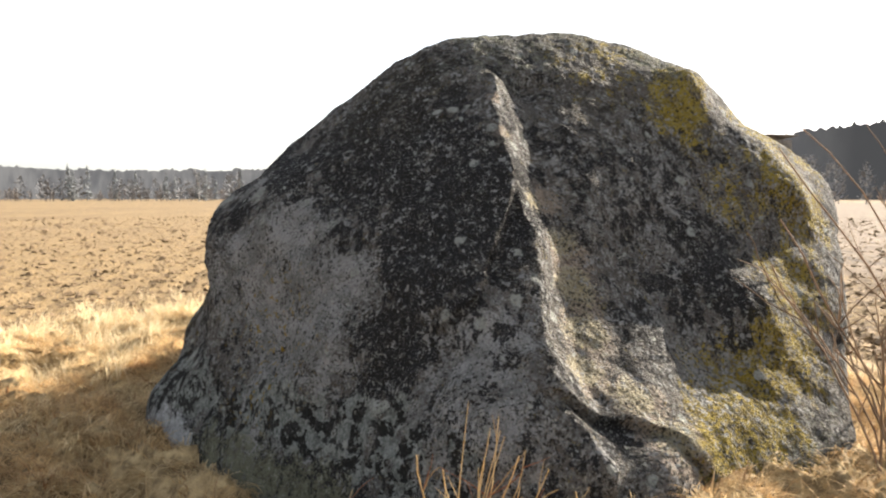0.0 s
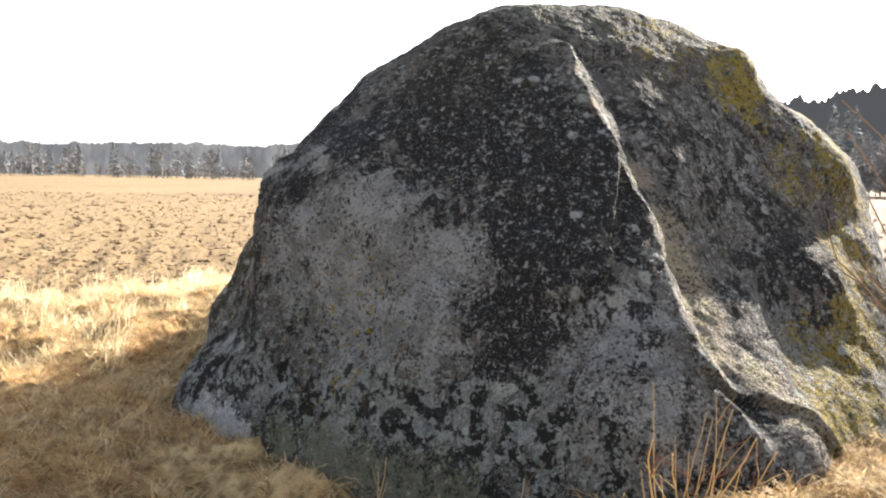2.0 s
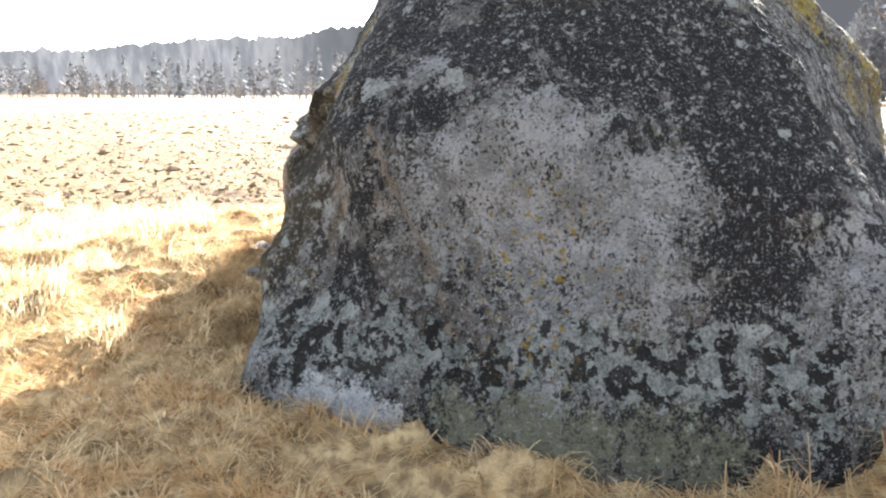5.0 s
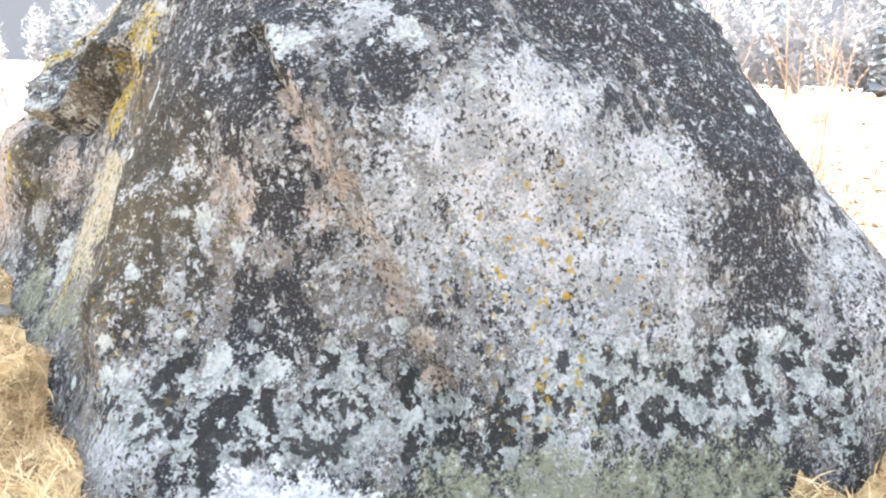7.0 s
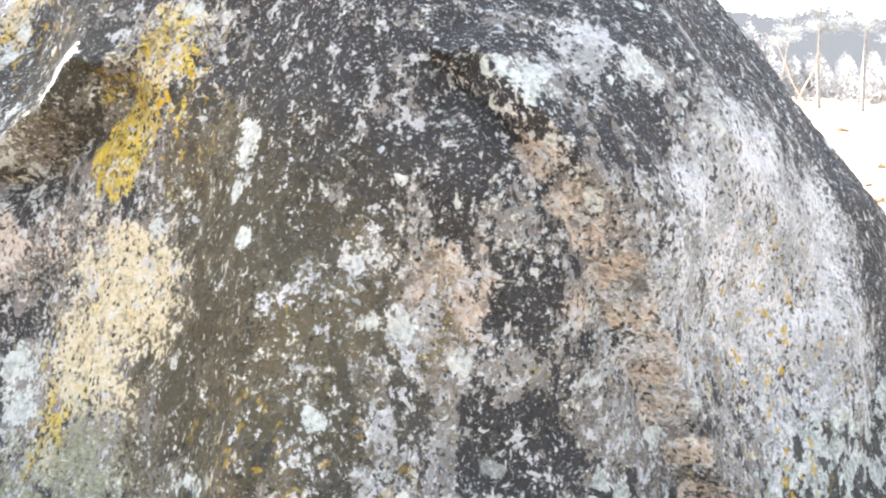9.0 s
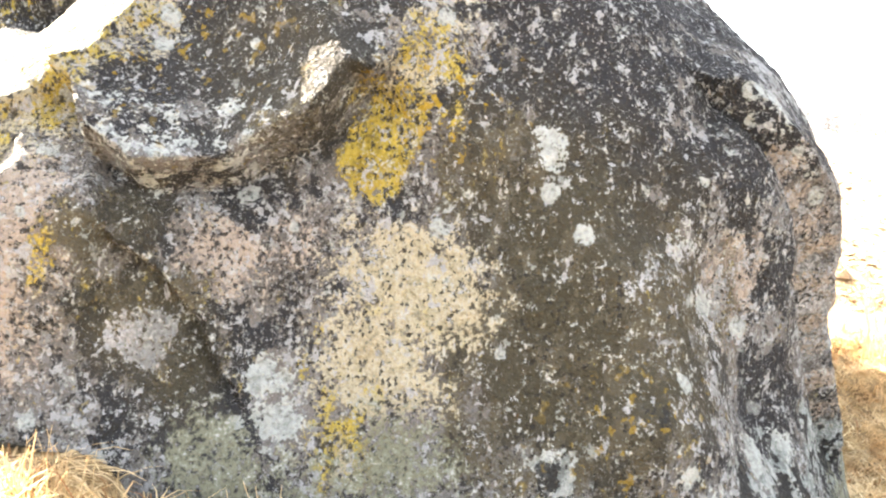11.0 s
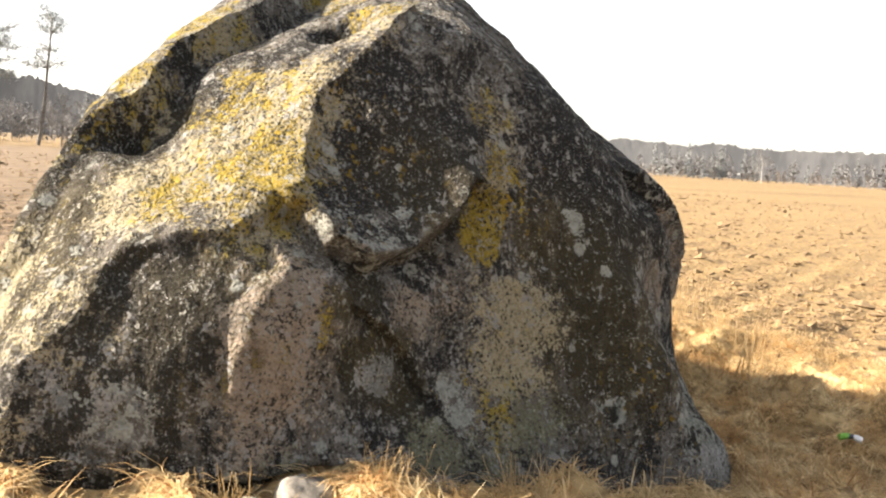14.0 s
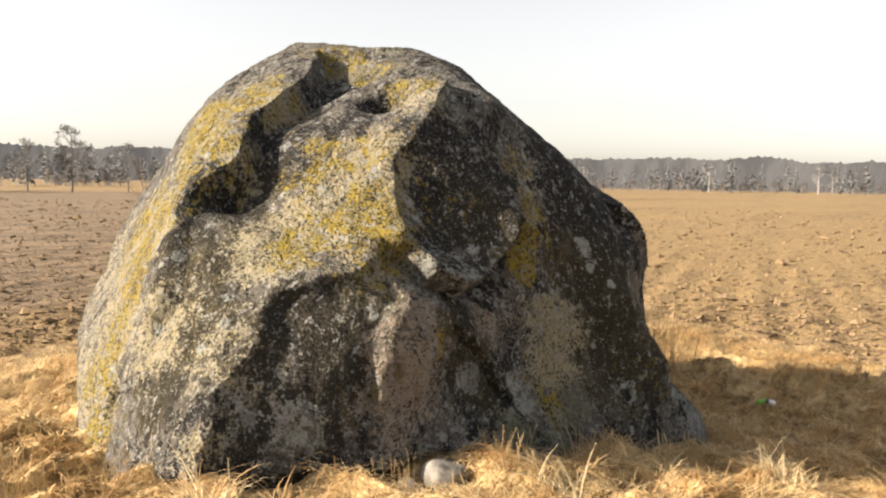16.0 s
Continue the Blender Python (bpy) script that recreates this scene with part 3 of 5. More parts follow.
BLOOMS["cream"] = [((-0.95, 8.50, 2.04), 0.3, 0.9), ((-1.00, 8.72, 1.83), 0.3, 0.9), ((-0.88, 8.95, 1.72), 0.3, 0.9), ((-1.19, 8.82, 1.61), 0.25, 0.9), ((-0.77, 9.19, 1.58), 0.25, 0.8), ((-0.23, 8.99, 2.04), 0.2, 0.9), ((-0.07, 8.52, 2.47), 0.2, 0.9), ((-0.85, 8.03, 2.45), 0.2, 0.8), ((0.17, 7.66, 2.90), 0.2, 0.8), ((-0.44, 9.68, 1.13), 0.25, 0.8), ((-1.70, 7.62, 1.09), 0.19, 1), ((-1.77, 7.74, 0.84), 0.2, 0.9), ((-1.66, 7.75, 1.14), 0.15, 0.9), ((-1.82, 7.86, 0.58), 0.17, 0.7), ((-1.40, 7.61, 1.93), 0.13, 0.6), ((-1.48, 7.63, 1.74), 0.13, 0.6), ((-1.32, 7.56, 2.1), 0.12, 0.5), ((-1.02, 9.60, 1.06), 0.25, 0.5), ((-1.01, 9.83, 0.65), 0.15, 0.6)]
BLOOMS["pink"] = [((-1.44, 8.85, 1.17), 0.2, 1), ((-1.51, 8.97, 0.91), 0.22, 1), ((-1.56, 9.04, 0.68), 0.15, 0.8), ((-1.57, 8.25, 1.12), 0.15, 0.8), ((-1.56, 8.02, 1.2), 0.1, 0.6), ((-1.66, 6.41, 1.55), 0.045, 1.0), ((-1.59, 6.22, 1.28), 0.045, 1.0), ((-1.52, 6.06, 0.98), 0.045, 1.0), ((-1.46, 5.94, 0.74), 0.045, 1.0), ((-1.66, 6.45, 1.61), 0.045, 1.0), ((-1.65, 6.34, 1.46), 0.045, 1.0), ((-1.62, 6.28, 1.37), 0.045, 1.0), ((-1.56, 6.15, 1.15), 0.045, 1.0), ((-1.54, 6.10, 1.06), 0.045, 1.0), ((-1.49, 6.01, 0.88), 0.045, 1.0), ((-1.44, 5.87, 0.60), 0.05, 1.2), ((-1.67, 6.26, 1.18), 0.06, 0.8), ((-1.89, 6.63, 1.12), 0.15, 0.6), ((0.96, 5.60, 1.30), 0.13, 1), ((1.00, 5.41, 1.02), 0.14, 1), ((0.82, 5.68, 1.56), 0.08, 1), ((1.15, 5.29, 0.70), 0.16, 0.9), ((1.31, 5.20, 0.40), 0.16, 0.9), ((-1.85, 6.60, 1.23), 0.12, 1)]
BLOOMS["brown"] = [((-1.77, 7.21, 1.17), 0.35, 1), ((-1.92, 7.11, 0.85), 0.3, 1), ((-1.64, 7.37, 1.44), 0.25, 0.9), ((-0.75, 9.65, 1.16), 0.35, 0.7), ((-1.50, 8.62, 1.14), 0.1, 1), ((-1.31, 9.01, 1.32), 0.15, 0.8), ((-1.39, 8.06, 1.71), 0.3, 0.6), ((1.26, 6.86, 2.52), 0.5, 0.4), ((-0.45, 6.65, 2.57), 0.5, 0.4), ((-1.32, 9.43, 0.84), 0.3, 0.5)]
BLOOMS["mint"] = [((-1.80, 8.05, 0.68), 0.085, 1), ((-1.75, 8.08, 0.80), 0.06, 1), ((-1.98, 7.24, 0.62), 0.05, 1), ((-1.62, 7.24, 1.54), 0.06, 1), ((-1.39, 8.63, 1.45), 0.1, 0.35), ((-1.44, 8.45, 1.42), 0.14, 0.42), ((-1.46, 8.20, 1.48), 0.12, 0.4), ((-2.01, 6.45, 0.65), 0.07, 1), ((-1.88, 6.30, 0.65), 0.06, 1), ((-2.10, 6.77, 0.53), 0.08, 1), ((-1.76, 6.10, 0.41), 0.1, 1), ((-1.03, 5.59, 0.62), 0.07, 0.9), ((-0.76, 5.42, 0.60), 0.08, 0.9), ((-0.46, 5.19, 0.42), 0.09, 1), ((-1.79, 6.83, 1.30), 0.05, 1), ((-1.88, 6.73, 1.13), 0.04, 1), ((-1.30, 9.49, 0.73), 0.12, 0.6), ((-1.57, 6.47, 1.75), 0.08, 0.8), ((-1.25, 6.21, 1.81), 0.06, 0.9), ((-0.23, 5.13, 0.62), 0.1, 0.8)]
BLOOMS["moss"] = [((0.16, 7.06, 3.00), 0.25, 0.6), ((1.41, 7.27, 2.81), 0.2, 0.6), ((0.78, 7.37, 3.05), 0.25, 0.5), ((-1.21, 5.57, 0.21), 0.14, 0.9), ((-0.72, 5.25, 0.16), 0.16, 0.8), ((-1.46, 5.78, 0.24), 0.12, 0.7), ((-1.90, 7.70, 0.60), 0.15, 0.8), ((-1.81, 8.24, 0.56), 0.15, 0.8), ((-1.16, 5.51, 0.14), 0.2, 0.6), ((2.29, 5.82, 0.21), 0.3, 0.4), ((0.38, 6.96, 2.90), 0.4, 0.35)]
BLOOMS["gold"] = [((-1.05, 5.72, 0.97), 0.35, 0.8), ((-1.09, 5.65, 0.69), 0.25, 0.8), ((-1.98, 6.96, 0.6), 0.3, 0.5), ((-1.51, 7.56, 1.66), 0.2, 0.9), ((-1.06, 8.61, 1.88), 0.5, 0.6), ((-0.80, 5.56, 0.90), 0.3, 0.4)]
# The spots under the upper brow are black crust plus painted shade.
BLOOMS["dark"] += [((1.42, 6.45, 1.95), 0.4, 0.45), ((1.93, 6.17, 1.07), 0.3, 0.5), ((1.35, 5.66, 0.99), 0.25, 0.4), ((-0.13, 6.10, 2.13), 0.4, 0.5), ((-0.54, 5.93, 1.84), 0.35, 0.6), ((0.10, 5.63, 1.67), 0.35, 0.9), ((-1.29, 6.45, 1.98), 0.25, 0.6), ((0.38, 5.04, 1.01), 0.2, 0.5), ((-0.19, 9.17, 1.89), 0.28, 0.9), ((-0.27, 8.66, 2.29), 0.22, 0.9), ((-0.28, 9.08, 1.94), 0.15, 1), ((-1.74, 6.68, 1.50), 0.2, 0.8), ((-1.94, 6.88, 0.91), 0.2, 0.8), ((-1.19, 9.42, 1.09), 0.25, 0.8), ((-1.15, 9.67, 0.48), 0.25, 0.8), ((-0.56, 5.72, 1.55), 0.3, 0.3), ((0.16, 4.85, 0.45), 0.4, 0.4)]
BLOOMS["pale"] += [((-2.02, 6.30, 0.19), 0.15, 1.4), ((-2.17, 6.64, 0.37), 0.13, 1.5), ((-1.09, 5.86, 1.27), 0.4, 0.8), ((-0.71, 5.57, 1.08), 0.4, 0.8), ((-0.92, 5.69, 1.09), 0.4, 0.8), ((-1.14, 5.96, 1.45), 0.3, 0.7), ((-1.64, 8.45, 0.88), 0.1, 0.8)]
BLOOMS["ochre"] += [((0.16, 9.52, 1.14), 0.28, 0.75), ((-0.03, 8.91, 2.18), 0.22, 0.68), ((0.10, 8.52, 2.51), 0.22, 0.68), ((-0.61, 8.69, 2.08), 0.25, 0.6), ((-1.10, 8.76, 1.73), 0.25, 0.75), ((-0.13, 8.66, 2.35), 0.2, 0.45), ((-0.07, 9.83, 0.51), 0.25, 0.6), ((-0.16, 7.70, 2.82), 0.2, 0.68), ((-0.79, 7.83, 2.59), 0.15, 0.6), ((1.90, 6.73, 1.84), 0.3, 0.5), ((1.84, 5.88, 0.76), 0.25, 0.8)]
# Cream along the front ridge break paints its sunlit strip into the stone.
BLOOMS["cream"] += [((0.64, 5.81, 1.83), 0.07, 1), ((0.85, 5.74, 1.60), 0.1, 1), ((0.93, 5.60, 1.34), 0.12, 1), ((0.98, 5.44, 1.08), 0.12, 1), ((0.94, 5.26, 0.88), 0.1, 1), ((1.18, 5.31, 0.70), 0.12, 0.9), ((1.36, 5.29, 0.48), 0.13, 0.9), ((1.62, 5.30, 0.22), 0.13, 0.9), ((2.51, 7.53, 2.19), 0.12, 0.9)]
BLOOMS["pink"] += [((0.75, 5.88, 1.85), 0.1, 1.3), ((0.91, 5.68, 1.47), 0.13, 1.4), ((0.97, 5.48, 1.15), 0.13, 1.4), ((0.96, 5.26, 0.85), 0.12, 1.3), ((1.23, 5.30, 0.63), 0.16, 1.3), ((1.44, 5.28, 0.39), 0.16, 1.3), ((1.65, 5.28, 0.15), 0.16, 1.2), ((0.41, 6.10, 2.17), 0.05, 1), ((0.32, 6.36, 2.43), 0.05, 1)]
BLOOMS["brown"] += [((-1.83, 7.27, 0.99), 0.4, 1), ((-1.86, 7.05, 1.02), 0.4, 1), ((-1.70, 7.27, 1.33), 0.3, 1), ((-1.92, 7.39, 0.70), 0.2, 0.8)]
# Brow, cup, top hollow and ledge notch: shade of the recesses painted dark.
BLOOMS["dark"] += [((-1.10, 8.19, 2.16), 0.2, 0.9), ((-1.24, 8.34, 1.88), 0.2, 0.9), ((-1.41, 8.34, 1.53), 0.2, 0.8), ((-1.34, 7.96, 1.91), 0.3, 0.8), ((-0.25, 8.69, 2.28), 0.18, 1), ((-0.35, 8.93, 2.04), 0.18, 1), ((-0.30, 9.19, 1.84), 0.16, 1), ((-0.51, 8.11, 2.55), 0.07, 1.2), ((-0.12, 8.04, 2.70), 0.08, 1.1), ((-1.75, 7.24, 1.21), 0.3, 0.7), ((-1.54, 7.24, 1.74), 0.3, 0.7), ((1.05, 6.24, 2.03), 0.3, 0.4), ((1.70, 6.30, 1.48), 0.25, 0.7), ((1.87, 6.23, 1.20), 0.2, 0.8), ((1.58, 6.02, 1.23), 0.2, 0.6), ((1.08, 5.11, 0.53), 0.12, 1)]
BLOOMS["ochre"] += [((2.24, 7.31, 2.27), 0.25, 0.9), ((2.26, 7.01, 1.85), 0.3, 0.9), ((2.18, 6.21, 0.86), 0.3, 1), ((1.67, 5.45, 0.37), 0.25, 1), ((1.57, 7.14, 2.62), 0.25, 0.6), ((1.63, 5.60, 0.60), 0.2, 0.9)]
BLOOMS["dark"] += [((-1.79, 7.27, 1.11), 0.3, 0.6), ((-1.70, 8.33, 0.80), 0.25, 0.6), ((-1.44, 5.79, 0.35), 0.25, 0.5), ((-0.80, 5.35, 0.33), 0.25, 0.6), ((-2.00, 6.34, 0.38), 0.25, 0.5), ((-0.37, 5.07, 0.23), 0.25, 0.6), ((-1.75, 6.06, 0.31), 0.2, 0.6), ((-1.63, 6.60, 1.74), 0.25, 0.8), ((-1.93, 6.79, 0.96), 0.22, 0.8), ((-1.99, 7.05, 0.70), 0.2, 0.7), ((-1.31, 8.95, 1.37), 0.2, 0.6), ((-1.34, 9.21, 1.10), 0.25, 0.6)]

BLOOMS["brown"] += [((-1.6, 8.46, 0.93), 0.18, 1), ((-1.64, 8.36, 0.76), 0.15, 0.9), ((-1.5, 8.5, 1.2), 0.12, 0.8), ((-0.85, 9.5, 1.15), 0.3, 0.7), ((-1.25, 9.25, 1.1), 0.3, 0.6), ((-1.2, 9.5, 0.7), 0.3, 0.5)]
BLOOMS["ochre"] += [((-1.8, 7.85, 0.62), 0.16, 0.55), ((-1.66, 8.02, 0.8), 0.14, 0.45), ((-1.5, 8.72, 1.05), 0.09, 0.35), ((0.6, 8.6, 2.25), 0.35, 0.9), ((1.0, 8.3, 2.4), 0.35, 0.9), ((0.5, 9.05, 1.6), 0.35, 0.85), ((1.2, 8.7, 1.6), 0.4, 0.8)]
BLOOMS["cream"] += [((0.9, 8.9, 1.5), 0.5, 0.7), ((1.6, 8.5, 1.0), 0.5, 0.7), ((0.5, 9.3, 1.1), 0.4, 0.7), ((0.4, 9.6, 0.6), 0.4, 0.7), ((1.0, 9.3, 0.6), 0.5, 0.7), ((2.1, 8.3, 1.3), 0.5, 0.6), ((0.8, 8.5, 2.2), 0.4, 0.6)]
# Low on the back the dark spots deepen the shade through colour.
BLOOMS["dark"] += [((-0.55, 9.5, 1.3), 0.3, 0.5), ((-0.75, 9.68, 0.9), 0.3, 0.5), ((-1.15, 9.3, 1.1), 0.25, 1), ((-1.25, 9.45, 0.8), 0.25, 0.9), ((-1.1, 9.65, 0.6), 0.2, 0.9), ((-1.4, 8.2, 1.7), 0.25, 0.9), ((-1.3, 8.0, 2.0), 0.25, 0.9), ((-1.3, 8.45, 1.65), 0.2, 0.9)]
BLOOMS["rubbed"] = [((-1.98, 6.22, 0.16), 0.13, 1.2), ((-1.86, 6.1, 0.14), 0.14, 1.3), ((-1.74, 5.98, 0.1), 0.12, 1.1), ((-1.9, 6.12, 0.02), 0.15, 1.2)]
BLOOMS["moss"] += [((-1.4, 5.72, 0.17), 0.12, 1), ((-1.1, 5.54, 0.15), 0.13, 1), ((-0.85, 5.38, 0.14), 0.13, 1), ((-0.6, 5.22, 0.12), 0.13, 1), ((-0.4, 5.08, 0.12), 0.13, 0.9)]
BLOOMS["pale"] += [((-1.85, 6.78, 1.1), 0.25, 0.45), ((-1.75, 6.55, 1.2), 0.2, 0.4), ((-1.9, 6.65, 0.85), 0.2, 0.5)]
BLOOMS["dark"] += [((-1.47, 8.5, 1.22), 0.12, 0.8), ((-1.5, 8.15, 1.32), 0.12, 0.8), ((-1.62, 8.5, 0.88), 0.14, 1), ((-1.66, 8.38, 0.76), 0.12, 1), ((-1.85, 7.3, 0.95), 0.25, 0.9), ((-1.75, 7.15, 1.3), 0.25, 0.9), ((-1.55, 7.1, 1.75), 0.25, 0.9), ((-1.3, 7.0, 2.1), 0.3, 0.9), ((-1.1, 9.45, 1.05), 0.2, 1), ((-1.3, 9.2, 1.2), 0.15, 1)]
BLOOMS["brown"] += [((-0.5, 9.4, 1.45), 0.3, 0.9), ((-0.6, 9.6, 1.2), 0.3, 0.9), ((-0.6, 9.15, 1.65), 0.25, 0.7), ((-0.45, 8.85, 1.9), 0.2, 0.8), ((-0.6, 9.75, 0.85), 0.25, 0.8)]
# The brow's overhang shadow, put into the colour as dark spots.
BLOOMS["dark"] += [((-0.4, 9.05, 1.85), 0.2, 0.8), ((-0.4, 8.8, 2.1), 0.18, 1), ((-0.45, 9.35, 1.55), 0.25, 0.5), ((-0.6, 8.4, 2.2), 0.2, 0.5)]
BLOOMS["ochre"] += [((0.02, 9.5, 1.36), 0.16, 0.95), ((0.04, 9.66, 0.9), 0.16, 0.9), ((0.02, 9.8, 0.5), 0.18, 0.9), ((0.12, 9.2, 1.84), 0.2, 0.9), ((0.26, 8.67, 2.4), 0.22, 0.8), ((0.25, 8.42, 2.6), 0.22, 0.7)]
BLOOMS["cream"] += [((-0.05, 9.6, 1.1), 0.2, 0.8), ((0.0, 9.75, 0.7), 0.2, 0.8), ((0.05, 9.35, 1.6), 0.2, 0.8), ((0.2, 8.95, 2.1), 0.22, 0.8)]
BLOOMS["plates"] = [((-2.12, 6.62, 0.5), 0.2, 1), ((-1.98, 6.32, 0.45), 0.24, 1), ((-1.75, 6.08, 0.45), 0.25, 1), ((-1.5, 5.9, 0.42), 0.24, 1), ((-1.2, 5.66, 0.42), 0.22, 0.9), ((-0.95, 5.5, 0.42), 0.25, 1), ((-0.65, 5.3, 0.42), 0.27, 1), ((-0.35, 5.12, 0.42), 0.28, 1), ((-0.1, 4.98, 0.45), 0.28, 0.95), ((0.2, 4.85, 0.4), 0.26, 0.8), ((-1.9, 6.9, 0.72), 0.12, 0.6), ((-2.04, 7.2, 0.6), 0.12, 0.7)]
BLOOMS["moss"] += [((-1.75, 5.9, 0.12), 0.16, 0.8), ((-1.0, 5.45, 0.1), 0.2, 0.9), ((-0.5, 5.1, 0.1), 0.2, 0.8), ((-1.55, 8.9, 0.42), 0.16, 0.7), ((-1.95, 7.95, 0.5), 0.18, 0.6)]
BLOOMS["pale"] += [((-2.05, 6.28, 0.08), 0.2, 1.5), ((-1.86, 6.12, 0.1), 0.16, 1.3)]


def hull(p, sharp=14.0):
    """How far p lies outside the rounded stone that its worn faces bound, and the way out."""
    a = sharp * ((p - HEART) @ FACES[:, :3].T - FACES[:, 3])
    m = a.max(-1, keepdims=True)
    e = np.exp(a - m)
    s = e.sum(-1, keepdims=True)
    return ((m + np.log(s)) / sharp)[..., 0], (e / s) @ FACES[:, :3]


def boulder_surface(columns=1000, rows=430):
    az = np.linspace(0, 2 * np.pi, columns + 1)[:-1]
    po = np.linspace(0.004, radians(118), rows)
    pp, zz = np.meshgrid(po, az, indexing="ij")
    dirs = np.stack([np.sin(pp) * np.cos(zz), np.sin(pp) * np.sin(zz), np.cos(pp)], -1).reshape(-1, 3)
    lo, hi = np.full(len(dirs), 0.3), np.full(len(dirs), 5.0)
    for _ in range(18):
        mid = (lo + hi) / 2
        out = hull(HEART + dirs * mid[:, None])[0] > 0
        hi, lo = np.where(out, mid, hi), np.where(out, lo, mid)
    p = HEART + dirs * lo[:, None]
    way = hull(p)[1]
    way /= np.linalg.norm(way, axis=1, keepdims=True)
    return p, way, rows, columns


def along_line(p, way, line):
    """For each point, the signed distance to a line on the surface (its left side is positive) and how far it runs past the ends."""
    best, side, past = np.full(len(p), 1e9), np.zeros(len(p)), np.zeros(len(p))
    for n in range(len(line) - 1):
        a, b = line[n], line[n + 1]
        t = b - a
        length = np.linalg.norm(t)
        t = t / length
        s = (p - a) @ t
        foot = a + np.clip(s, 0, length)[:, None] * t
        off = p - foot
        d = np.linalg.norm(off, axis=1)
        left = np.einsum("ij,ij->i", np.cross(t, way), p - a)
        over = np.maximum(-s if n == 0 else 0, (s - length) if n == len(line) - 2 else 0)
        nearer = d < best
        best, side, past = np.where(nearer, d, best), np.where(nearer, np.sign(left), side), np.where(nearer, np.maximum(over, 0), past)
    return best * side, past


def carve(p, way):
    """Breaks, hollows and grain of the stone, as a shift along the way out of it."""
    shift = np.zeros(len(p))
    warp = np.stack([lattice(p * 7, 31), lattice(p * 7, 32), lattice(p * 7, 33)], 1) * 0.025
    for place, radius, rise in SWELLS:
        d2 = ((p + warp - np.array(place)) ** 2).sum(1) / radius**2
        shift += rise * np.exp(-1.5 * d2)
    for line, (rise_l, reach_l), (rise_r, reach_r), width in FOLDS:
        line = np.array(line)
        reach = 3 * max(reach_l, reach_r)
        near = np.all((p > line.min(0) - reach) & (p < line.max(0) + reach), axis=1)
        d, past = along_line(p[near] + warp[near], way[near], line)
        fade = np.exp(-((past / 0.12) ** 2))
        u = np.clip(1 + d / width, 0, 1)
        step = u * (0.65 + 0.35 * u * (3 - 2 * u))
        shift[near] += fade * (step * rise_l * np.exp(-np.abs(d) / reach_l) + (1 - step) * rise_r * np.exp(-np.abs(d) / reach_r))
    shift += 0.022 * lattice(p * 3.1, 11) + 0.011 * lattice(p * 7.3, 12) + 0.006 * lattice(p * 17, 13) + 0.0035 * lattice(p * 41, 14)
    return p + way * shift[:, None]


bp, bway, brows, bcols = boulder_surface()
boulder_mesh = mesh_of("boulder", carve(bp, bway), wrapped_grid(brows, bcols), granite_mat, True)
blur = 0.4 * lattice(bp * 6, 21) + 0.3 * lattice(bp * 15, 22) + 0.15 * lattice(bp * 34, 23)
for bloom, spots in BLOOMS.items():
    amount = np.zeros(len(bp))
    for place, radius, strength in spots:
        d = np.linalg.norm(bp - np.array(place), axis=1) / radius
        amount = np.maximum(amount, strength * np.clip(1.55 - d - 0.55 * blur, 0, 1))
    layer = boulder_mesh.attributes.new(bloom, "FLOAT", "POINT")
    layer.data.foreach_set("value", amount.astype(np.float32))
boulder = tagged(new("boulder", boulder_mesh), "huge grey granite boulder blotched with pale, black and ochre lichen", "boulder")


def clear_of_stone(x, y, margin=0.0):
    z = bank(x, y) + 0.12
    return hull(np.stack([x, y, z], -1))[0] > margin


# ---- dry grass and straw ----
dice = np.random.default_rng(7)


def strips(base, lean, rise, length, width, bend, material, name):
    """Many bent blades of three segments: where they stand, which way they lean and how steeply."""
    n = len(base)
    side = np.stack([-np.sin(lean), np.cos(lean), np.zeros(n)], -1) * (width / 2)[:, None]
    ahead = np.stack([np.cos(lean), np.sin(lean), np.zeros(n)], -1)
    pts, where, pitch = [], base.copy(), rise.copy()
    for k in range(4):
        taper = (1.0, 0.85, 0.6, 0.12)[k]
        pts += [where - side * taper, where + side * taper]
        where = where + (ahead * np.cos(pitch)[:, None] + np.array((0, 0, 1.0)) * np.sin(pitch)[:, None]) * (length / 3)[:, None]
        pitch = pitch - bend
    verts = np.stack(pts, 1)
    start = np.arange(n)[:, None] * 8
    faces = np.concatenate([start + np.array((2 * k, 2 * k + 1, 2 * k + 3, 2 * k + 2)) for k in range(3)])
    return mesh_of(name, verts.reshape(-1, 3), faces, material)


def scatter(count, low, high, keep):
    r = np.sqrt(dice.uniform(low**2, high**2, count))
    a = dice.uniform(0, 2 * np.pi, count)
    x, y = r * np.cos(a), 7.4 + r * np.sin(a)
    ok = keep(x, y)
    return x[ok], y[ok]


def on_grass(x, y):
    tuft = 0.85 + 0.5 * lattice2(x, y, 3.4, 44) + 0.35 * lattice2(x, y, 9.0, 45)
    open_hole = ((x + 1.9) ** 2 + (y - 5.58) ** 2 > 0.02) & ((x + 1.66) ** 2 + (y - 5.42) ** 2 > 0.03)
    return (dice.random(len(x)) < tuft) & open_hole & (dice.random(len(x)) < grassy(x, y)) & clear_of_stone(x, y, 0.01)


(x, y), (x_, y_) = scatter(300000, 1.2, 5.3, on_grass), scatter(70000, 5.3, 8.5, on_grass)
x, y = np.append(x, x_), np.append(y, y_)
n = len(x)
swirl = 2.4 * lattice2(x, y, 0.8, 41) + 3.0 * lattice2(x, y, 3.6, 42) + 2.2
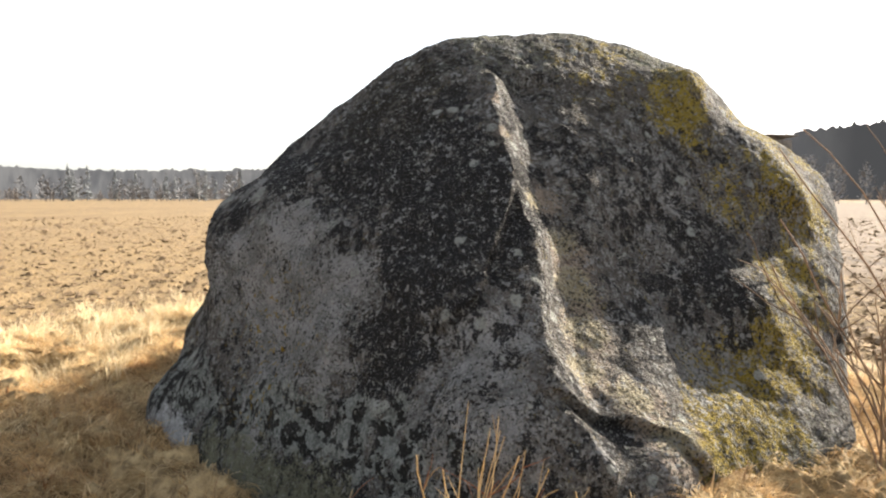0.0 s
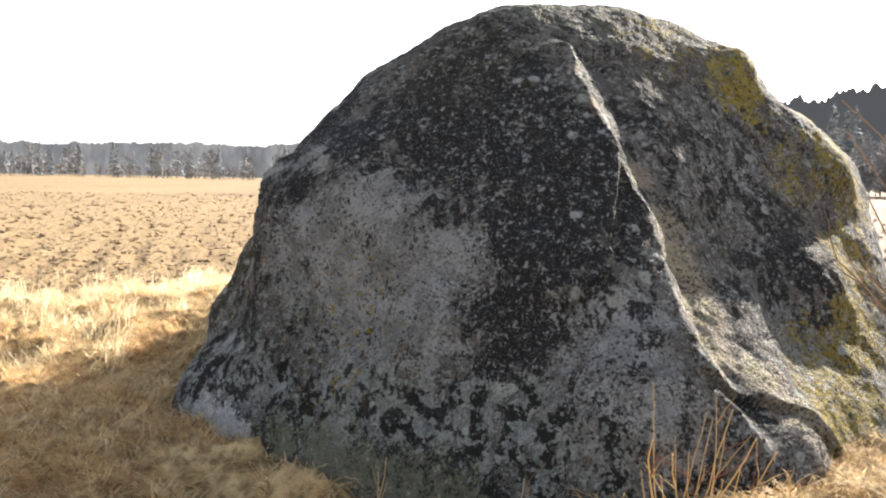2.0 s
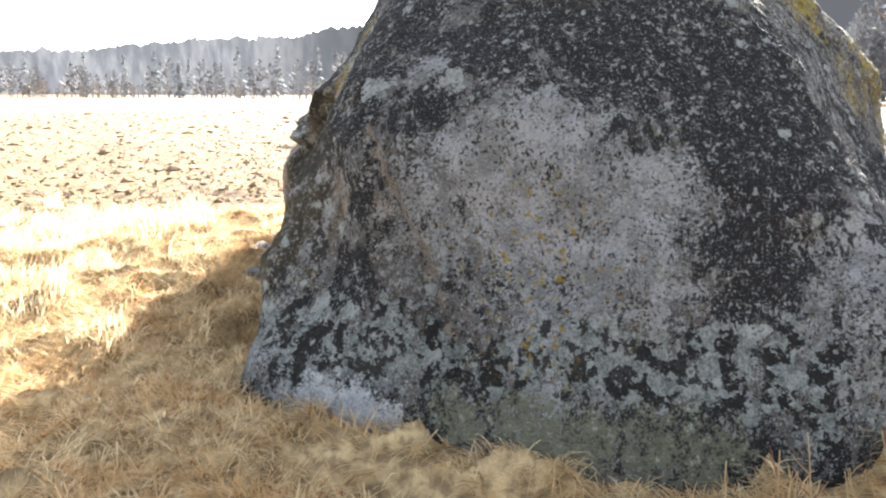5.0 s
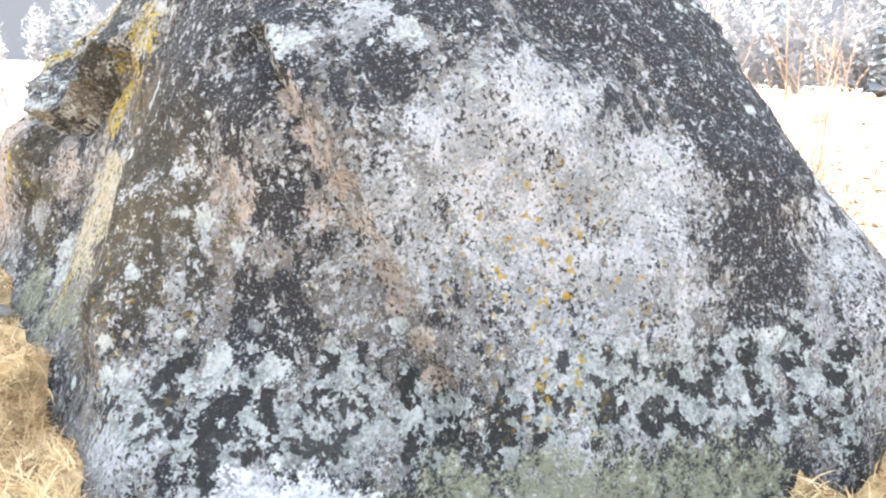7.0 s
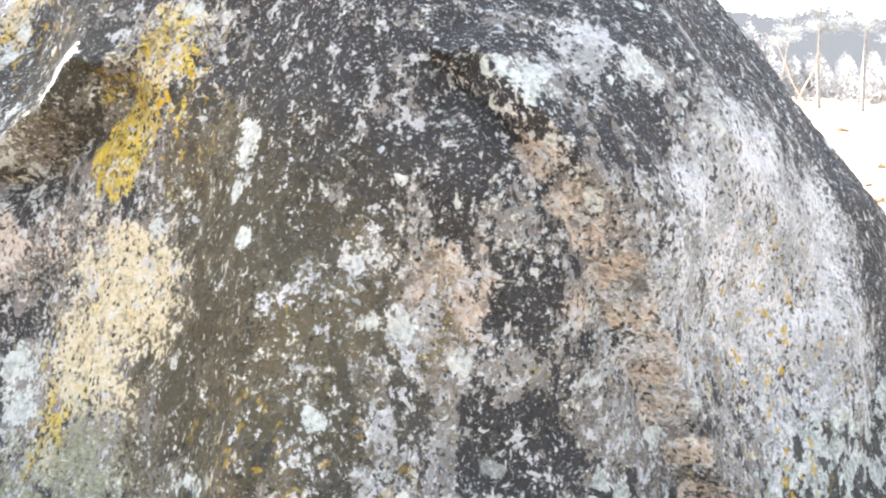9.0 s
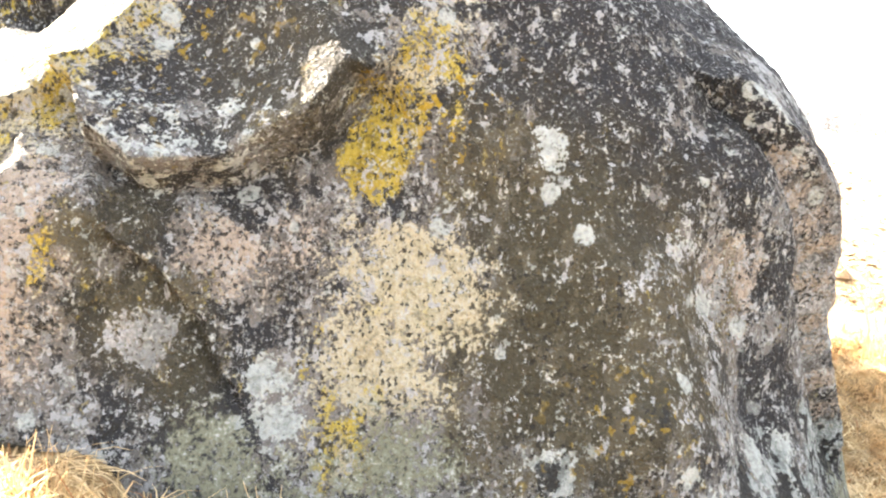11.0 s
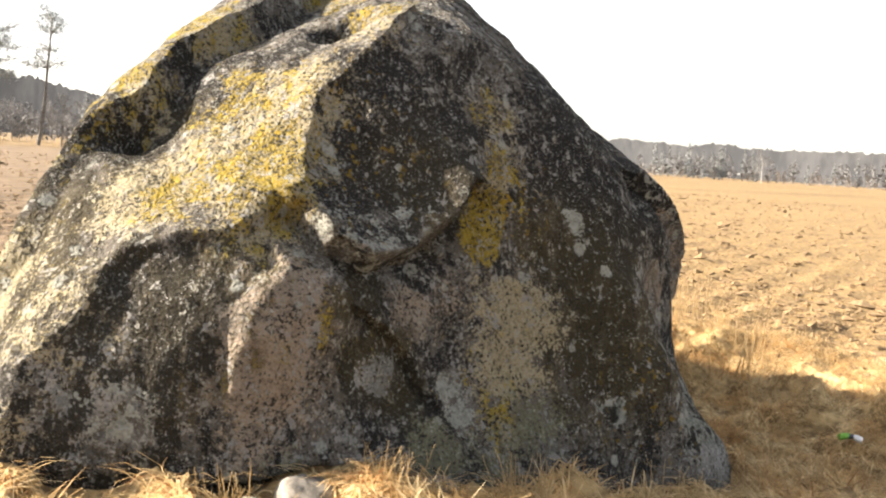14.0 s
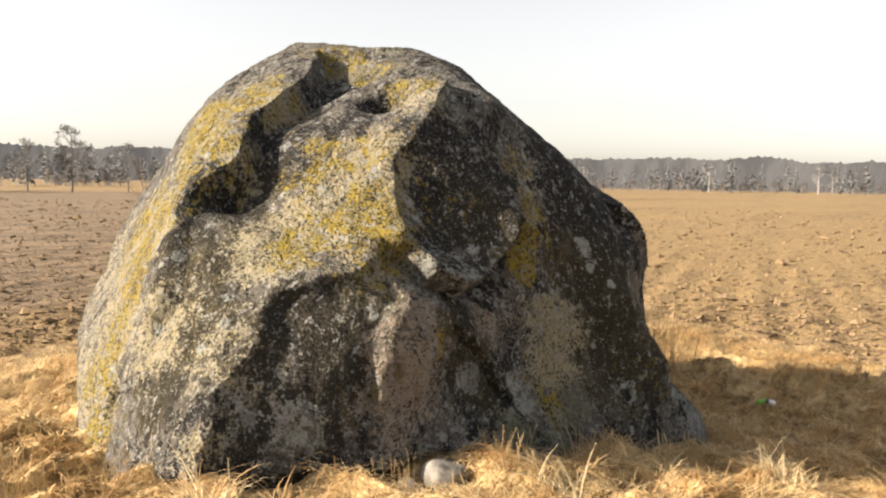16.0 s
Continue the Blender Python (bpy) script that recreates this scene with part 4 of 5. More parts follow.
mat = strips(np.stack([x, y, ground_z(x, y) - 0.01], -1), swirl + dice.normal(0, 0.9, n), dice.uniform(0.0, 0.8, n), dice.uniform(0.06, 0.22, n), dice.uniform(0.004, 0.011, n), dice.uniform(0.15, 0.6, n), grass_mat, "dry_grass")
tagged(new("dry_grass", mat), "matted dry brown and straw-coloured grass round the boulder", "grass", kind="stuff")


def tufts(x, y, per, spread, low, high, size, width, droop, material, name):
    """Clumps of long blades that spring from one crown and fall over one another, mostly one way."""
    n = len(x)
    share = np.repeat(np.arange(n), per)
    m = len(share)
    fall = (2.4 * lattice2(x, y, 0.7, 61) + dice.normal(0, 0.9, n))[share]
    grown_ = dice.uniform(0.65, 1.3, n)[share]
    bx, by = x[share] + dice.normal(0, spread, m), y[share] + dice.normal(0, spread, m)
    base = np.stack([bx, by, ground_z(bx, by) - 0.015], -1)
    return strips(base, fall + dice.normal(0, 1.1, m), dice.uniform(low, high, m), dice.uniform(*size, m) * grown_, dice.uniform(*width, m), dice.uniform(*droop, m), material, name)


def tufted(x, y):
    thick = (0.55 + 0.7 * lattice2(x, y, 1.1, 62)) * np.where(y > 8.8, 0.4, 1.0)
    return (dice.random(len(x)) < thick * grassy(x, y)) & clear_of_stone(x, y, 0.12) & ((x + 1.9) ** 2 + (y - 5.58) ** 2 > 0.07) & ((x + 1.66) ** 2 + (y - 5.42) ** 2 > 0.08)


x, y = scatter(4200, 1.6, 7.6, tufted)
mat = tufts(x, y, 55, 0.055, 0.25, 1.1, (0.14, 0.32), (0.004, 0.008), (0.45, 0.95), tuft_mat, "grass_tufts")
tagged(new("grass_tufts", mat), "fallen tufts of dry rusty grass matted over the bank", "grass", kind="stuff")


# Pale heaps on the sunlit patch, their brightness partly painted in.
def bleached(x, y):
    lit = np.exp(-(((x + 4.0 - 0.12 * (y - 9.5)) / 1.5) ** 2 + ((y - 10.2) / 3.2) ** 2))
    return (dice.random(len(x)) < lit * (0.75 + 0.9 * lattice2(x, y, 1.4, 47))) & clear_of_stone(x, y, 0.25)


x, y = scatter(5200, 1.5, 9.5, bleached)
mat = tufts(x, y, 60, 0.07, 0.7, 1.55, (0.14, 0.36), (0.004, 0.009), (0.2, 0.8), pale_mat, "bleached_sunlit_grass")
tagged(new("bleached_sunlit_grass", mat), "sun-bleached dry grass in matted heaps, coloured paler to look sunlit", "grass", kind="stuff")


def in_field(x, y):
    return (dice.random(len(x)) < 1 - 0.8 * grassy(x, y)) & clear_of_stone(x, y, 0.3) & (dice.random(len(x)) < np.where(x > 7, 0.25, 1.0))


r_ = dice.random(90000)
radius = 4.5 * (55 / 4.5) ** r_
turn = dice.uniform(0, 2 * np.pi, len(r_))
x, y = radius * np.cos(turn), 7.4 + radius * np.sin(turn)
ok = in_field(x, y)
x, y, radius = x[ok], y[ok], radius[ok]
n = len(x)
big = 0.6 + radius / 22
mat = strips(np.stack([x, y, ground_z(x, y) + 0.005], -1), dice.uniform(0, 6.28, n), dice.uniform(-0.05, 0.55, n), dice.uniform(0.05, 0.16, n) * big, dice.uniform(0.006, 0.016, n) * big, dice.uniform(0, 0.4, n), chaff_mat, "straw_litter")
tagged(new("straw_litter", mat), "loose pale straw and stubble strewn over the field", "straw", kind="stuff")


def clods(name, x, y, size, material):
    """Lumps of earth: uneven six-cornered pebbles half sunk in the ground."""
    n = len(x)
    corner = np.array([(1, 0, 0), (-1, 0, 0), (0, 1, 0), (0, -1, 0), (0, 0, 1), (0, 0, -1)], float)
    v = corner[None] * (size[:, None, None] * dice.uniform(0.5, 1.3, (n, 6, 1))) + dice.normal(0, 0.25, (n, 6, 3)) * size[:, None, None]
    v[:, :, 2] *= 0.5
    v += np.stack([x, y, ground_z(x, y) + size * 0.2], -1)[:, None]
    tri = np.array([(0, 2, 4), (2, 1, 4), (1, 3, 4), (3, 0, 4), (2, 0, 5), (1, 2, 5), (3, 1, 5), (0, 3, 5)])
    faces = (np.arange(n)[:, None, None] * 6 + tri[None]).reshape(-1, 3)
    return mesh_of(name, v.reshape(-1, 3), faces, material)


r_ = dice.random(85000)
radius = 4.6 * (75 / 4.6) ** r_
turn = dice.uniform(0, 2 * np.pi, len(r_))
x, y = radius * np.cos(turn), 7.4 + radius * np.sin(turn)
ok = (dice.random(len(x)) < 1 - grassy(x, y)) & clear_of_stone(x, y, 0.4)
x, y, radius = x[ok], y[ok], radius[ok]
lumps = clods("soil_clods", x, y, dice.gamma(1.6, 0.014, len(x)) * (0.8 + radius / 40) + 0.007, clod_mat)
tagged(new("soil_clods", lumps), "brown clods of earth lying in the stubble", "soil", kind="stuff")

# ---- small things round the boulder ----
def tube(points, radii, sides=5):
    """Vertices and faces of a bent, tapering stick."""
    points = np.array(points, float)
    verts, faces = [], []
    for n, (p, r) in enumerate(zip(points, radii)):
        t = points[min(n + 1, len(points) - 1)] - points[max(n - 1, 0)]
        t = t / (np.linalg.norm(t) + 1e-9)
        u = np.cross(t, (0.3, 0.9, 0.2))
        u = u / (np.linalg.norm(u) + 1e-9)
        w = np.cross(t, u)
        for k in range(sides):
            a = 2 * np.pi * k / sides
            verts.append(p + r * (np.cos(a) * u + np.sin(a) * w))
    for n in range(len(points) - 1):
        for k in range(sides):
            a, b = n * sides + k, n * sides + (k + 1) % sides
            faces.append((a, b, b + sides, a + sides))
    return verts, faces


def joined(sticks):
    verts, faces = [], []
    for v, f in sticks:
        base = len(verts)
        verts += v
        faces += [tuple(i + base for i in q) for q in f]
    return verts, faces


def stick(rng, start, way, length, radius, crook=0.25, steps=6, sides=5):
    pts, p, d = [np.array(start, float)], np.array(start, float), np.array(way, float)
    d /= np.linalg.norm(d)
    for _ in range(steps):
        d = d + np.array([rng.gauss(0, crook), rng.gauss(0, crook), rng.gauss(0, crook * 0.6)]) * 0.5
        d /= np.linalg.norm(d)
        p = p + d * length / steps
        pts.append(p.copy())
    return pts, tube(pts, np.linspace(radius, radius * 0.45, steps + 1), sides), d


def dry_plant(name, place, height, stems, spread, thick, material, label, category, seed, branchy=2, crook=0.16, tilt=0.28):
    """A clump of bare upright stems, each with a few crooked side twigs."""
    rng = random.Random(seed)
    thing = tagged(new(name), label, category)
    thing.location = (place[0], place[1], float(ground_z(np.array(place[0]), np.array(place[1]))) - 0.02)
    for _ in range(stems):
        a, r = rng.uniform(0, 6.28), spread * math.sqrt(rng.random())
        start = (r * math.cos(a), r * math.sin(a), 0)
        lean = rng.uniform(0.02, tilt)
        h = height * rng.uniform(0.45, 1.0)
        pts, body, d = stick(rng, start, (math.cos(a) * lean, math.sin(a) * lean, 1), h, thick * rng.uniform(0.7, 1.2), crook, 7)
        pieces = [body]
        for _ in range(rng.randint(0, branchy)):
            k = rng.randint(2, 6)
            b = rng.uniform(0, 6.28)
            pieces.append(stick(rng, pts[k], (math.cos(b) * 0.7, math.sin(b) * 0.7, rng.uniform(0.5, 1.2)), h * rng.uniform(0.12, 0.35), thick * 0.55, 0.3, 4, 4)[1])
        v, f = joined(pieces)
        part("stem", mesh_of("stem", v, f, material, True), thing)
    return thing


for n, (px, py, tall, count, wide) in enumerate([(0.40, 4.1, 0.8, 11, 0.1), (0.53, 4.15, 0.75, 8, 0.12), (-0.9, 4.15, 0.5, 10, 0.2), (-0.62, 4.2, 0.48, 8, 0.2), (-0.25, 4.2, 0.5, 7, 0.18), (0.05, 4.1, 0.45, 6, 0.2), (-1.15, 4.0, 0.42, 8, 0.2), (0.9, 4.0, 0.4, 6, 0.2)]):
    tagged(dry_plant("dry_weed", (px, py), tall, count, wide, 0.005, stem_mat, "clump of dry straw-coloured weed stems beside the boulder", "weed", 20 + n, 4), group="dry weeds before the boulder")

for n, (px, py, tall, count, wide) in enumerate([(2.75, 5.85, 1.7, 8, 0.18), (3.0, 6.2, 2.2, 10, 0.22), (3.4, 6.6, 2.5, 11, 0.3), (3.85, 6.3, 2.3, 9, 0.35), (3.35, 5.7, 1.9, 8, 0.3)]):
    tagged(dry_plant("bare_shrub", (px, py), tall, count, wide, 0.0085, twig_mat, "leafless shrub of reddish brown upright twigs in sunlit grass", "shrub", 60 + n, 9, 0.26, 0.32), group="shrubs beside the boulder")

for n, (px, py, tall, count, wide) in enumerate([(-2.55, 7.5, 0.3, 10, 0.16), (-4.6, 3.6, 0.42, 12, 0.3), (-2.5, 3.7, 0.36, 12, 0.3), (1.2, 10.6, 0.45, 11, 0.3), (-1.75, 9.25, 0.26, 9, 0.1), (-3.3, 5.2, 0.36, 10, 0.3), (-2.2, 8.1, 0.24, 12, 0.14), (-2.35, 7.2, 0.26, 12, 0.14), (-2.0, 8.65, 0.22, 10, 0.12), (-0.8, 10.2, 0.26, 12, 0.16), (-2.65, 6.0, 0.22, 10, 0.16), (-0.3, 10.45, 0.34, 12, 0.2), (0.6, 10.6, 0.4, 12, 0.25), (0.6, 2.9, 0.6, 16, 0.3), (0.1, 3.0, 0.55, 16, 0.3), (-0.45, 3.1, 0.5, 14, 0.28), (1.1, 3.1, 0.6, 14, 0.3), (-0.2, 2.5, 0.5, 12, 0.3), (0.9, 2.4, 0.55, 12, 0.3)]):
    tagged(dry_plant("grass_tussock", (px, py), tall, count * 3, wide, 0.0025, stem_mat, "tussock of upright dry rusty grass stalks", "grass tussock", 90 + n, 1), group="tussocks round the boulder")


def worn_stone(place, size, seed, label):
    """A half-buried field stone: a rounded lump with chipped faces."""
    rng = np.random.default_rng(seed)
    rows, columns = 18, 28
    po, az = np.meshgrid(np.linspace(0.02, np.pi - 0.02, rows), np.linspace(0, 2 * np.pi, columns, endpoint=False), indexing="ij")
    d = np.stack([np.sin(po) * np.cos(az), np.sin(po) * np.sin(az), np.cos(po)], -1).reshape(-1, 3)
    planes = rng.normal(0, 1, (14, 3))
    planes /= np.linalg.norm(planes, axis=1, keepdims=True)
    r = 1 / np.maximum((d @ planes.T / rng.uniform(0.75, 1.0, 14)).max(1), 0.7)
    v = d * np.minimum(r, 1.25)[:, None] * (1 + 0.05 * lattice(d * 4, seed))[:, None] * np.array(size) / 2
    ob = new("stone", mesh_of("stone", v, wrapped_grid(rows, columns), stone_mat, True))
    ob.location = (place[0], place[1], float(ground_z(np.array(place[0]), np.array(place[1]))) + size[2] * 0.12)
    ob.rotation_euler = (0, 0, rng.uniform(0, 6))
    return tagged(ob, label, "stone", "stones at the foot of the boulder")


worn_stone((-1.80, 8.92), (0.26, 0.2, 0.2), 3, "pale grey field stone half buried in dry grass")
worn_stone((-1.95, 8.36), (0.2, 0.16, 0.12), 4, "small grey field stone sunk in dry grass")
worn_stone((-1.72, 9.12), (0.12, 0.12, 0.1), 5, "small grey field stone sunk in dry grass")


def crushed_can(place):
    """A trodden drinks can: two wrinkled ends and a pinched, twisted waist."""
    can = tagged(new("crushed_can"), "crushed white and green drinks can lying in grass", "can")
    can.location = (place[0], place[1], float(ground_z(np.array(place[0]), np.array(place[1]))) + 0.045)
    can.rotation_euler = (radians(8), radians(-6), radians(40))
    rows, columns = 15, 24
    s, a = np.meshgrid(np.linspace(-0.075, 0.075, rows), np.linspace(0, 2 * np.pi, columns, endpoint=False), indexing="ij")
    pinch = 1 - 0.45 * np.exp(-((s / 0.03) ** 2))
    flat = 0.75 - 0.25 * np.exp(-((s / 0.03) ** 2))
    crease = 1 + 0.08 * np.sin(3 * a + 60 * s)
    v = np.stack([s + 0.006 * np.cos(2 * a), 0.033 * pinch ** -0.4 * crease * np.cos(a), 0.033 * flat * crease * np.sin(a) + 0.012 * np.cos(s * 30)], -1)
    faces = wrapped_grid(rows, columns)
    for name, low, high, material in (("body", 0, 6, white_tin), ("printed_band", 6, 9, dark_tin), ("green_end", 9, 14, green_tin)):
        part(name, mesh_of(name, v.reshape(-1, 3), faces[low * columns : high * columns], material, True), can)
    for name, row, material in (("base_disc", 0, white_tin), ("lid", rows - 1, green_tin)):
        ring = v[row]
        middle = ring.mean(0) + np.array((0.004 if row == 0 else -0.004, 0, 0))
        tri = [(k, (k + 1) % columns, columns) for k in range(columns)]
        part(name, mesh_of(name, np.vstack([ring, middle[None]]), tri, material), can)
    return can


crushed_can((-2.11, 4.56))

# ---- the raised hide out in the field ----
def beam(a, b, wide, deep):
    """A squared timber from a to b with slightly chamfered ends."""
    a, b = np.array(a, float), np.array(b, float)
    t = (b - a) / np.linalg.norm(b - a)
    u = np.cross(t, (0.31, 0.87, 0.12) if abs(t[2]) > 0.5 else (0, 0, 1))
    u /= np.linalg.norm(u)
    w = np.cross(t, u)
    corners = [(-1, -1), (1, -1), (1, 1), (-1, 1)]
    v = [p + u * (wide / 2 * i * k) + w * (deep / 2 * j * k) for p, k in ((a, 0.8), (a + t * 0.02, 1), (b - t * 0.02, 1), (b, 0.8)) for i, j in corners]
    f = [(4 * n + k, 4 * n + (k + 1) % 4, 4 * n + 4 + (k + 1) % 4, 4 * n + 4 + k) for n in range(3) for k in range(4)]
    return v, f + [(3, 2, 1, 0), (12, 13, 14, 15)]


def raised_hide(place, turn):
    hide = tagged(new("raised_hide"), "grey weathered wooden hunting hide on four tall splayed legs", "hunting hide")

    def timber(name, *pieces):
        v, f = joined([beam(*p) for p in pieces])
        return part(name, mesh_of(name, v, f, grey_wood), hide)

    deck, eaves, half = 2.5, 3.7, 0.52
    for sx, sy in ((-1, -1), (1, -1), (1, 1), (-1, 1)):
        timber("leg", ((sx * 0.85, sy * 0.85, -0.1), (sx * 0.48, sy * 0.48, deck), 0.1, 0.1))
        timber("corner_post", ((sx * half, sy * half, deck), (sx * half, sy * half, eaves), 0.09, 0.09))
    for (ax, ay), (bx, by) in (((-1, -1), (1, -1)), ((1, -1), (1, 1)), ((1, 1), (-1, 1)), ((-1, 1), (-1, -1))):
        timber("brace", ((ax * 0.75, ay * 0.75, 0.6), (bx * 0.52, by * 0.52, 2.1), 0.06, 0.04))
        for k in range(4):
            z = deck + 0.08 + 0.17 * k
            timber("wall_board", ((ax * half * 1.03, ay * half * 1.03, z), (bx * half * 1.03, by * half * 1.03, z), 0.025, 0.16))
        for z in (eaves - 0.2, eaves - 0.04):
            timber("wall_board", ((ax * half * 1.03, ay * half * 1.03, z), (bx * half * 1.03, by * half * 1.03, z), 0.025, 0.15))
    timber("floor", *[((-0.56, y, deck), (0.56, y, deck), 0.18, 0.05) for y in np.linspace(-0.48, 0.48, 6)])
    timber("roof", *[((-0.68, y, eaves + 0.12 - 0.12 * y), (0.68, y, eaves + 0.12 - 0.12 * y), 0.22, 0.04) for y in np.linspace(-0.66, 0.66, 7)])
    rails = [((x, -1.3, 0.0), (x, -0.58, deck + 0.3), 0.06, 0.05) for x in (-0.1, 0.3)]
    rungs = [((-0.1, -1.3 + 0.72 * k / 9, 2.8 * k / 9), (0.3, -1.3 + 0.72 * k / 9, 2.8 * k / 9), 0.04, 0.04) for k in range(1, 9)]
    timber("ladder", *rails, *rungs)
    hide.matrix_basis = pose(*place, 0, 0, turn)
    return hide


raised_hide((7.8, 33.5, float(ground_z(np.array(7.8), np.array(33.5)))), 28)

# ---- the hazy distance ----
def glowing_haze():
    """A backdrop of far woods: haze put in as a faint glow, in soft upright bands of grey."""
    k = Nodes("far_haze_glow")
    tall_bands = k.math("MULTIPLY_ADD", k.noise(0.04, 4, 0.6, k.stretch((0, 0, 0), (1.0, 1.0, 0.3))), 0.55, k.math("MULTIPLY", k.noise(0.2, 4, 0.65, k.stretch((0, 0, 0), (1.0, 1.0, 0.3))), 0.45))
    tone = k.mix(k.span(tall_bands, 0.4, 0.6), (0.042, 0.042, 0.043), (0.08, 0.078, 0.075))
    # Dimmer glow towards the closer woods, where less haze is put in.
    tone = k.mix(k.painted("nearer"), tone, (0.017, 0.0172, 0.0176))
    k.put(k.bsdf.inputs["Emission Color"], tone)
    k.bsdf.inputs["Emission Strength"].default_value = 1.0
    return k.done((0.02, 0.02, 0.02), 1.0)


steps = np.radians(np.arange(0, 360, 0.12))
crest = 26 + 2.2 * lattice2(steps * 20, steps * 0, 1.0, 71) + 1.6 * lattice2(steps * 80, steps * 0, 1.0, 72) + 2.6 * np.abs(lattice2(steps * 330, steps * 0, 1.0, 73))
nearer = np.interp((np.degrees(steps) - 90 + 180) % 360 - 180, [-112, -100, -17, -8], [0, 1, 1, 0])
crest = crest * np.interp((np.degrees(steps) - 90 + 180) % 360 - 180, [-180, -112, -97, -60, -33, -17, -3, 12, 40, 180], [0.85, 0.95, 2.3, 2.6, 3.0, 2.1, 1.35, 0.95, 0.82, 0.85])
ring = np.stack([720 * np.cos(steps), 7.4 + 720 * np.sin(steps)], -1)
wall = np.stack([np.column_stack([ring, np.full(len(steps), -6.0)]), np.column_stack([ring, crest])])
backdrop = new("backdrop", mesh_of("backdrop", wall, wrapped_grid(2, len(steps)), glowing_haze()))
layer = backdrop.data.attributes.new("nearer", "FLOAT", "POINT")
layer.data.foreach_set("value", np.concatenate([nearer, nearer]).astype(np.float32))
tagged(backdrop, "glowing pale grey backdrop of hazy far woods", "backdrop", kind="structure")

# ---- trees and woods ----
def branch_out(rng, start, way, length, radius, depth, sticks, tips):
    pts, body, d = stick(rng, start, way, length, radius, 0.2, 4, 4 if depth < 2 else 6)
    sticks.append(body)
    if depth == 0:
        tips.append((pts[-1], d))
        return
    for _ in range(rng.randint(2, 4)):
        k = rng.randint(2, 4)
        a = rng.uniform(0, 6.28)
        turn = np.array([math.cos(a), math.sin(a), rng.uniform(-0.1, 0.5)])
        branch_out(rng, pts[k], d + turn * rng.uniform(0.5, 0.9), length * rng.uniform(0.45, 0.7), radius * 0.5, depth - 1, sticks, tips)


def shreds(rng, centres, per, size, long, name, material):
    """Many thin slips of twig or needle round the given places."""
    verts, faces = [], []
    for c, d in centres:
        for _ in range(per):
            q = np.array(c) + np.array([rng.gauss(0, size), rng.gauss(0, size), rng.gauss(0, size * 0.6)])
            w = np.array(d) * 0.6 + np.array([rng.gauss(0, 0.6), rng.gauss(0, 0.6), rng.gauss(0.2, 0.5)])
            w = w / np.linalg.norm(w) * long * rng.uniform(0.5, 1.2)
            s = np.cross(w, (rng.gauss(0, 1), rng.gauss(0, 1), rng.gauss(0, 1)))
            s = s / (np.linalg.norm(s) + 1e-6) * long * 0.07
            b = len(verts)
            verts += [q - s, q + s, q + w]
            faces.append((b, b + 1, b + 2))
    return mesh_of(name, verts, faces, material)


def bare_tree(name, height, seed, label, category, bark, twigs):
    rng = random.Random(seed)
    tree = tagged(new(name), label, category)
    sticks, tips = [], []
    pts, trunk, _ = stick(rng, (0, 0, -0.3), (rng.gauss(0, 0.05), rng.gauss(0, 0.05), 1), height * 0.8, height * 0.016, 0.06, 7, 8)
    sticks.append(trunk)
    for k in range(2, 8):
        for _ in range(rng.randint(2, 3)):
            a = rng.uniform(0, 6.28)
            branch_out(rng, pts[k], (math.cos(a), math.sin(a), rng.uniform(0.5, 1.4)), height * rng.uniform(0.16, 0.28) * (1.25 - k / 10), height * 0.005, 2, sticks, tips)
    v, f = joined(sticks)
    part("trunk", mesh_of("trunk", v, f, bark, True), tree)
    part("crown", shreds(rng, tips, 7, height * 0.025, height * 0.06, "crown", twigs), tree)
    return tree


def pine(height, seed):
    rng = random.Random(seed)
    tree = tagged(new("pine"), "tall pine with a bare trunk and open grey-green crown", "pine tree")
    sticks, tips = [], []
    pts, trunk, _ = stick(rng, (0, 0, -0.3), (rng.gauss(0, 0.04), rng.gauss(0, 0.04), 1), height * 0.95, height * 0.014, 0.05, 8, 8)
    sticks.append(trunk)
    for k in range(5, 9):
        for _ in range(rng.randint(2, 4)):
            a = rng.uniform(0, 6.28)
            q, limb, d = stick(rng, pts[k], (math.cos(a), math.sin(a), rng.uniform(0.0, 0.6)), height * rng.uniform(0.1, 0.18), height * 0.004, 0.2, 4, 4)
            sticks.append(limb)
            tips += [(q[-1], d), (q[-2], d), (q[2], d)]
    v, f = joined(sticks)
    part("trunk", mesh_of("trunk", v, f, bark_mat, True), tree)
    part("crown", shreds(rng, tips, 60, height * 0.035, height * 0.035, "crown", spruce_mat), tree)
    return tree


def around(yaw, distance):
    x, y = -math.sin(radians(yaw)) * distance, 7.4 + math.cos(radians(yaw)) * distance
    return x, y, float(bank(np.array(x), np.array(y)))


first = bare_tree("broadleaf_tree", 9.5, 301, "leafless broadleaf tree at the edge of the field", "tree", bark_mat, bare_mat)
second = bare_tree("broadleaf_tree", 7.5, 302, "leafless broadleaf tree at the edge of the field", "tree", bark_mat, bare_mat)
tall = pine(19.0, 303)
other = pine(16.0, 304)
white = bare_tree("birch", 15.0, 305, "bare birch with a white trunk before dark woods", "birch tree", birch_mat, bare_mat)
first.matrix_basis = pose(*around(-118.0, 118), 0, 0, 20)
second.matrix_basis = pose(*around(-115.5, 126), 0, 0, 70)
tall.matrix_basis = pose(*around(-100.5, 124), 0, 0, 0)
other.matrix_basis = pose(*around(-103.0, 127), 0, 0, 120)
white.matrix_basis = pose(*around(17.5, 400), 0, 0, 0)
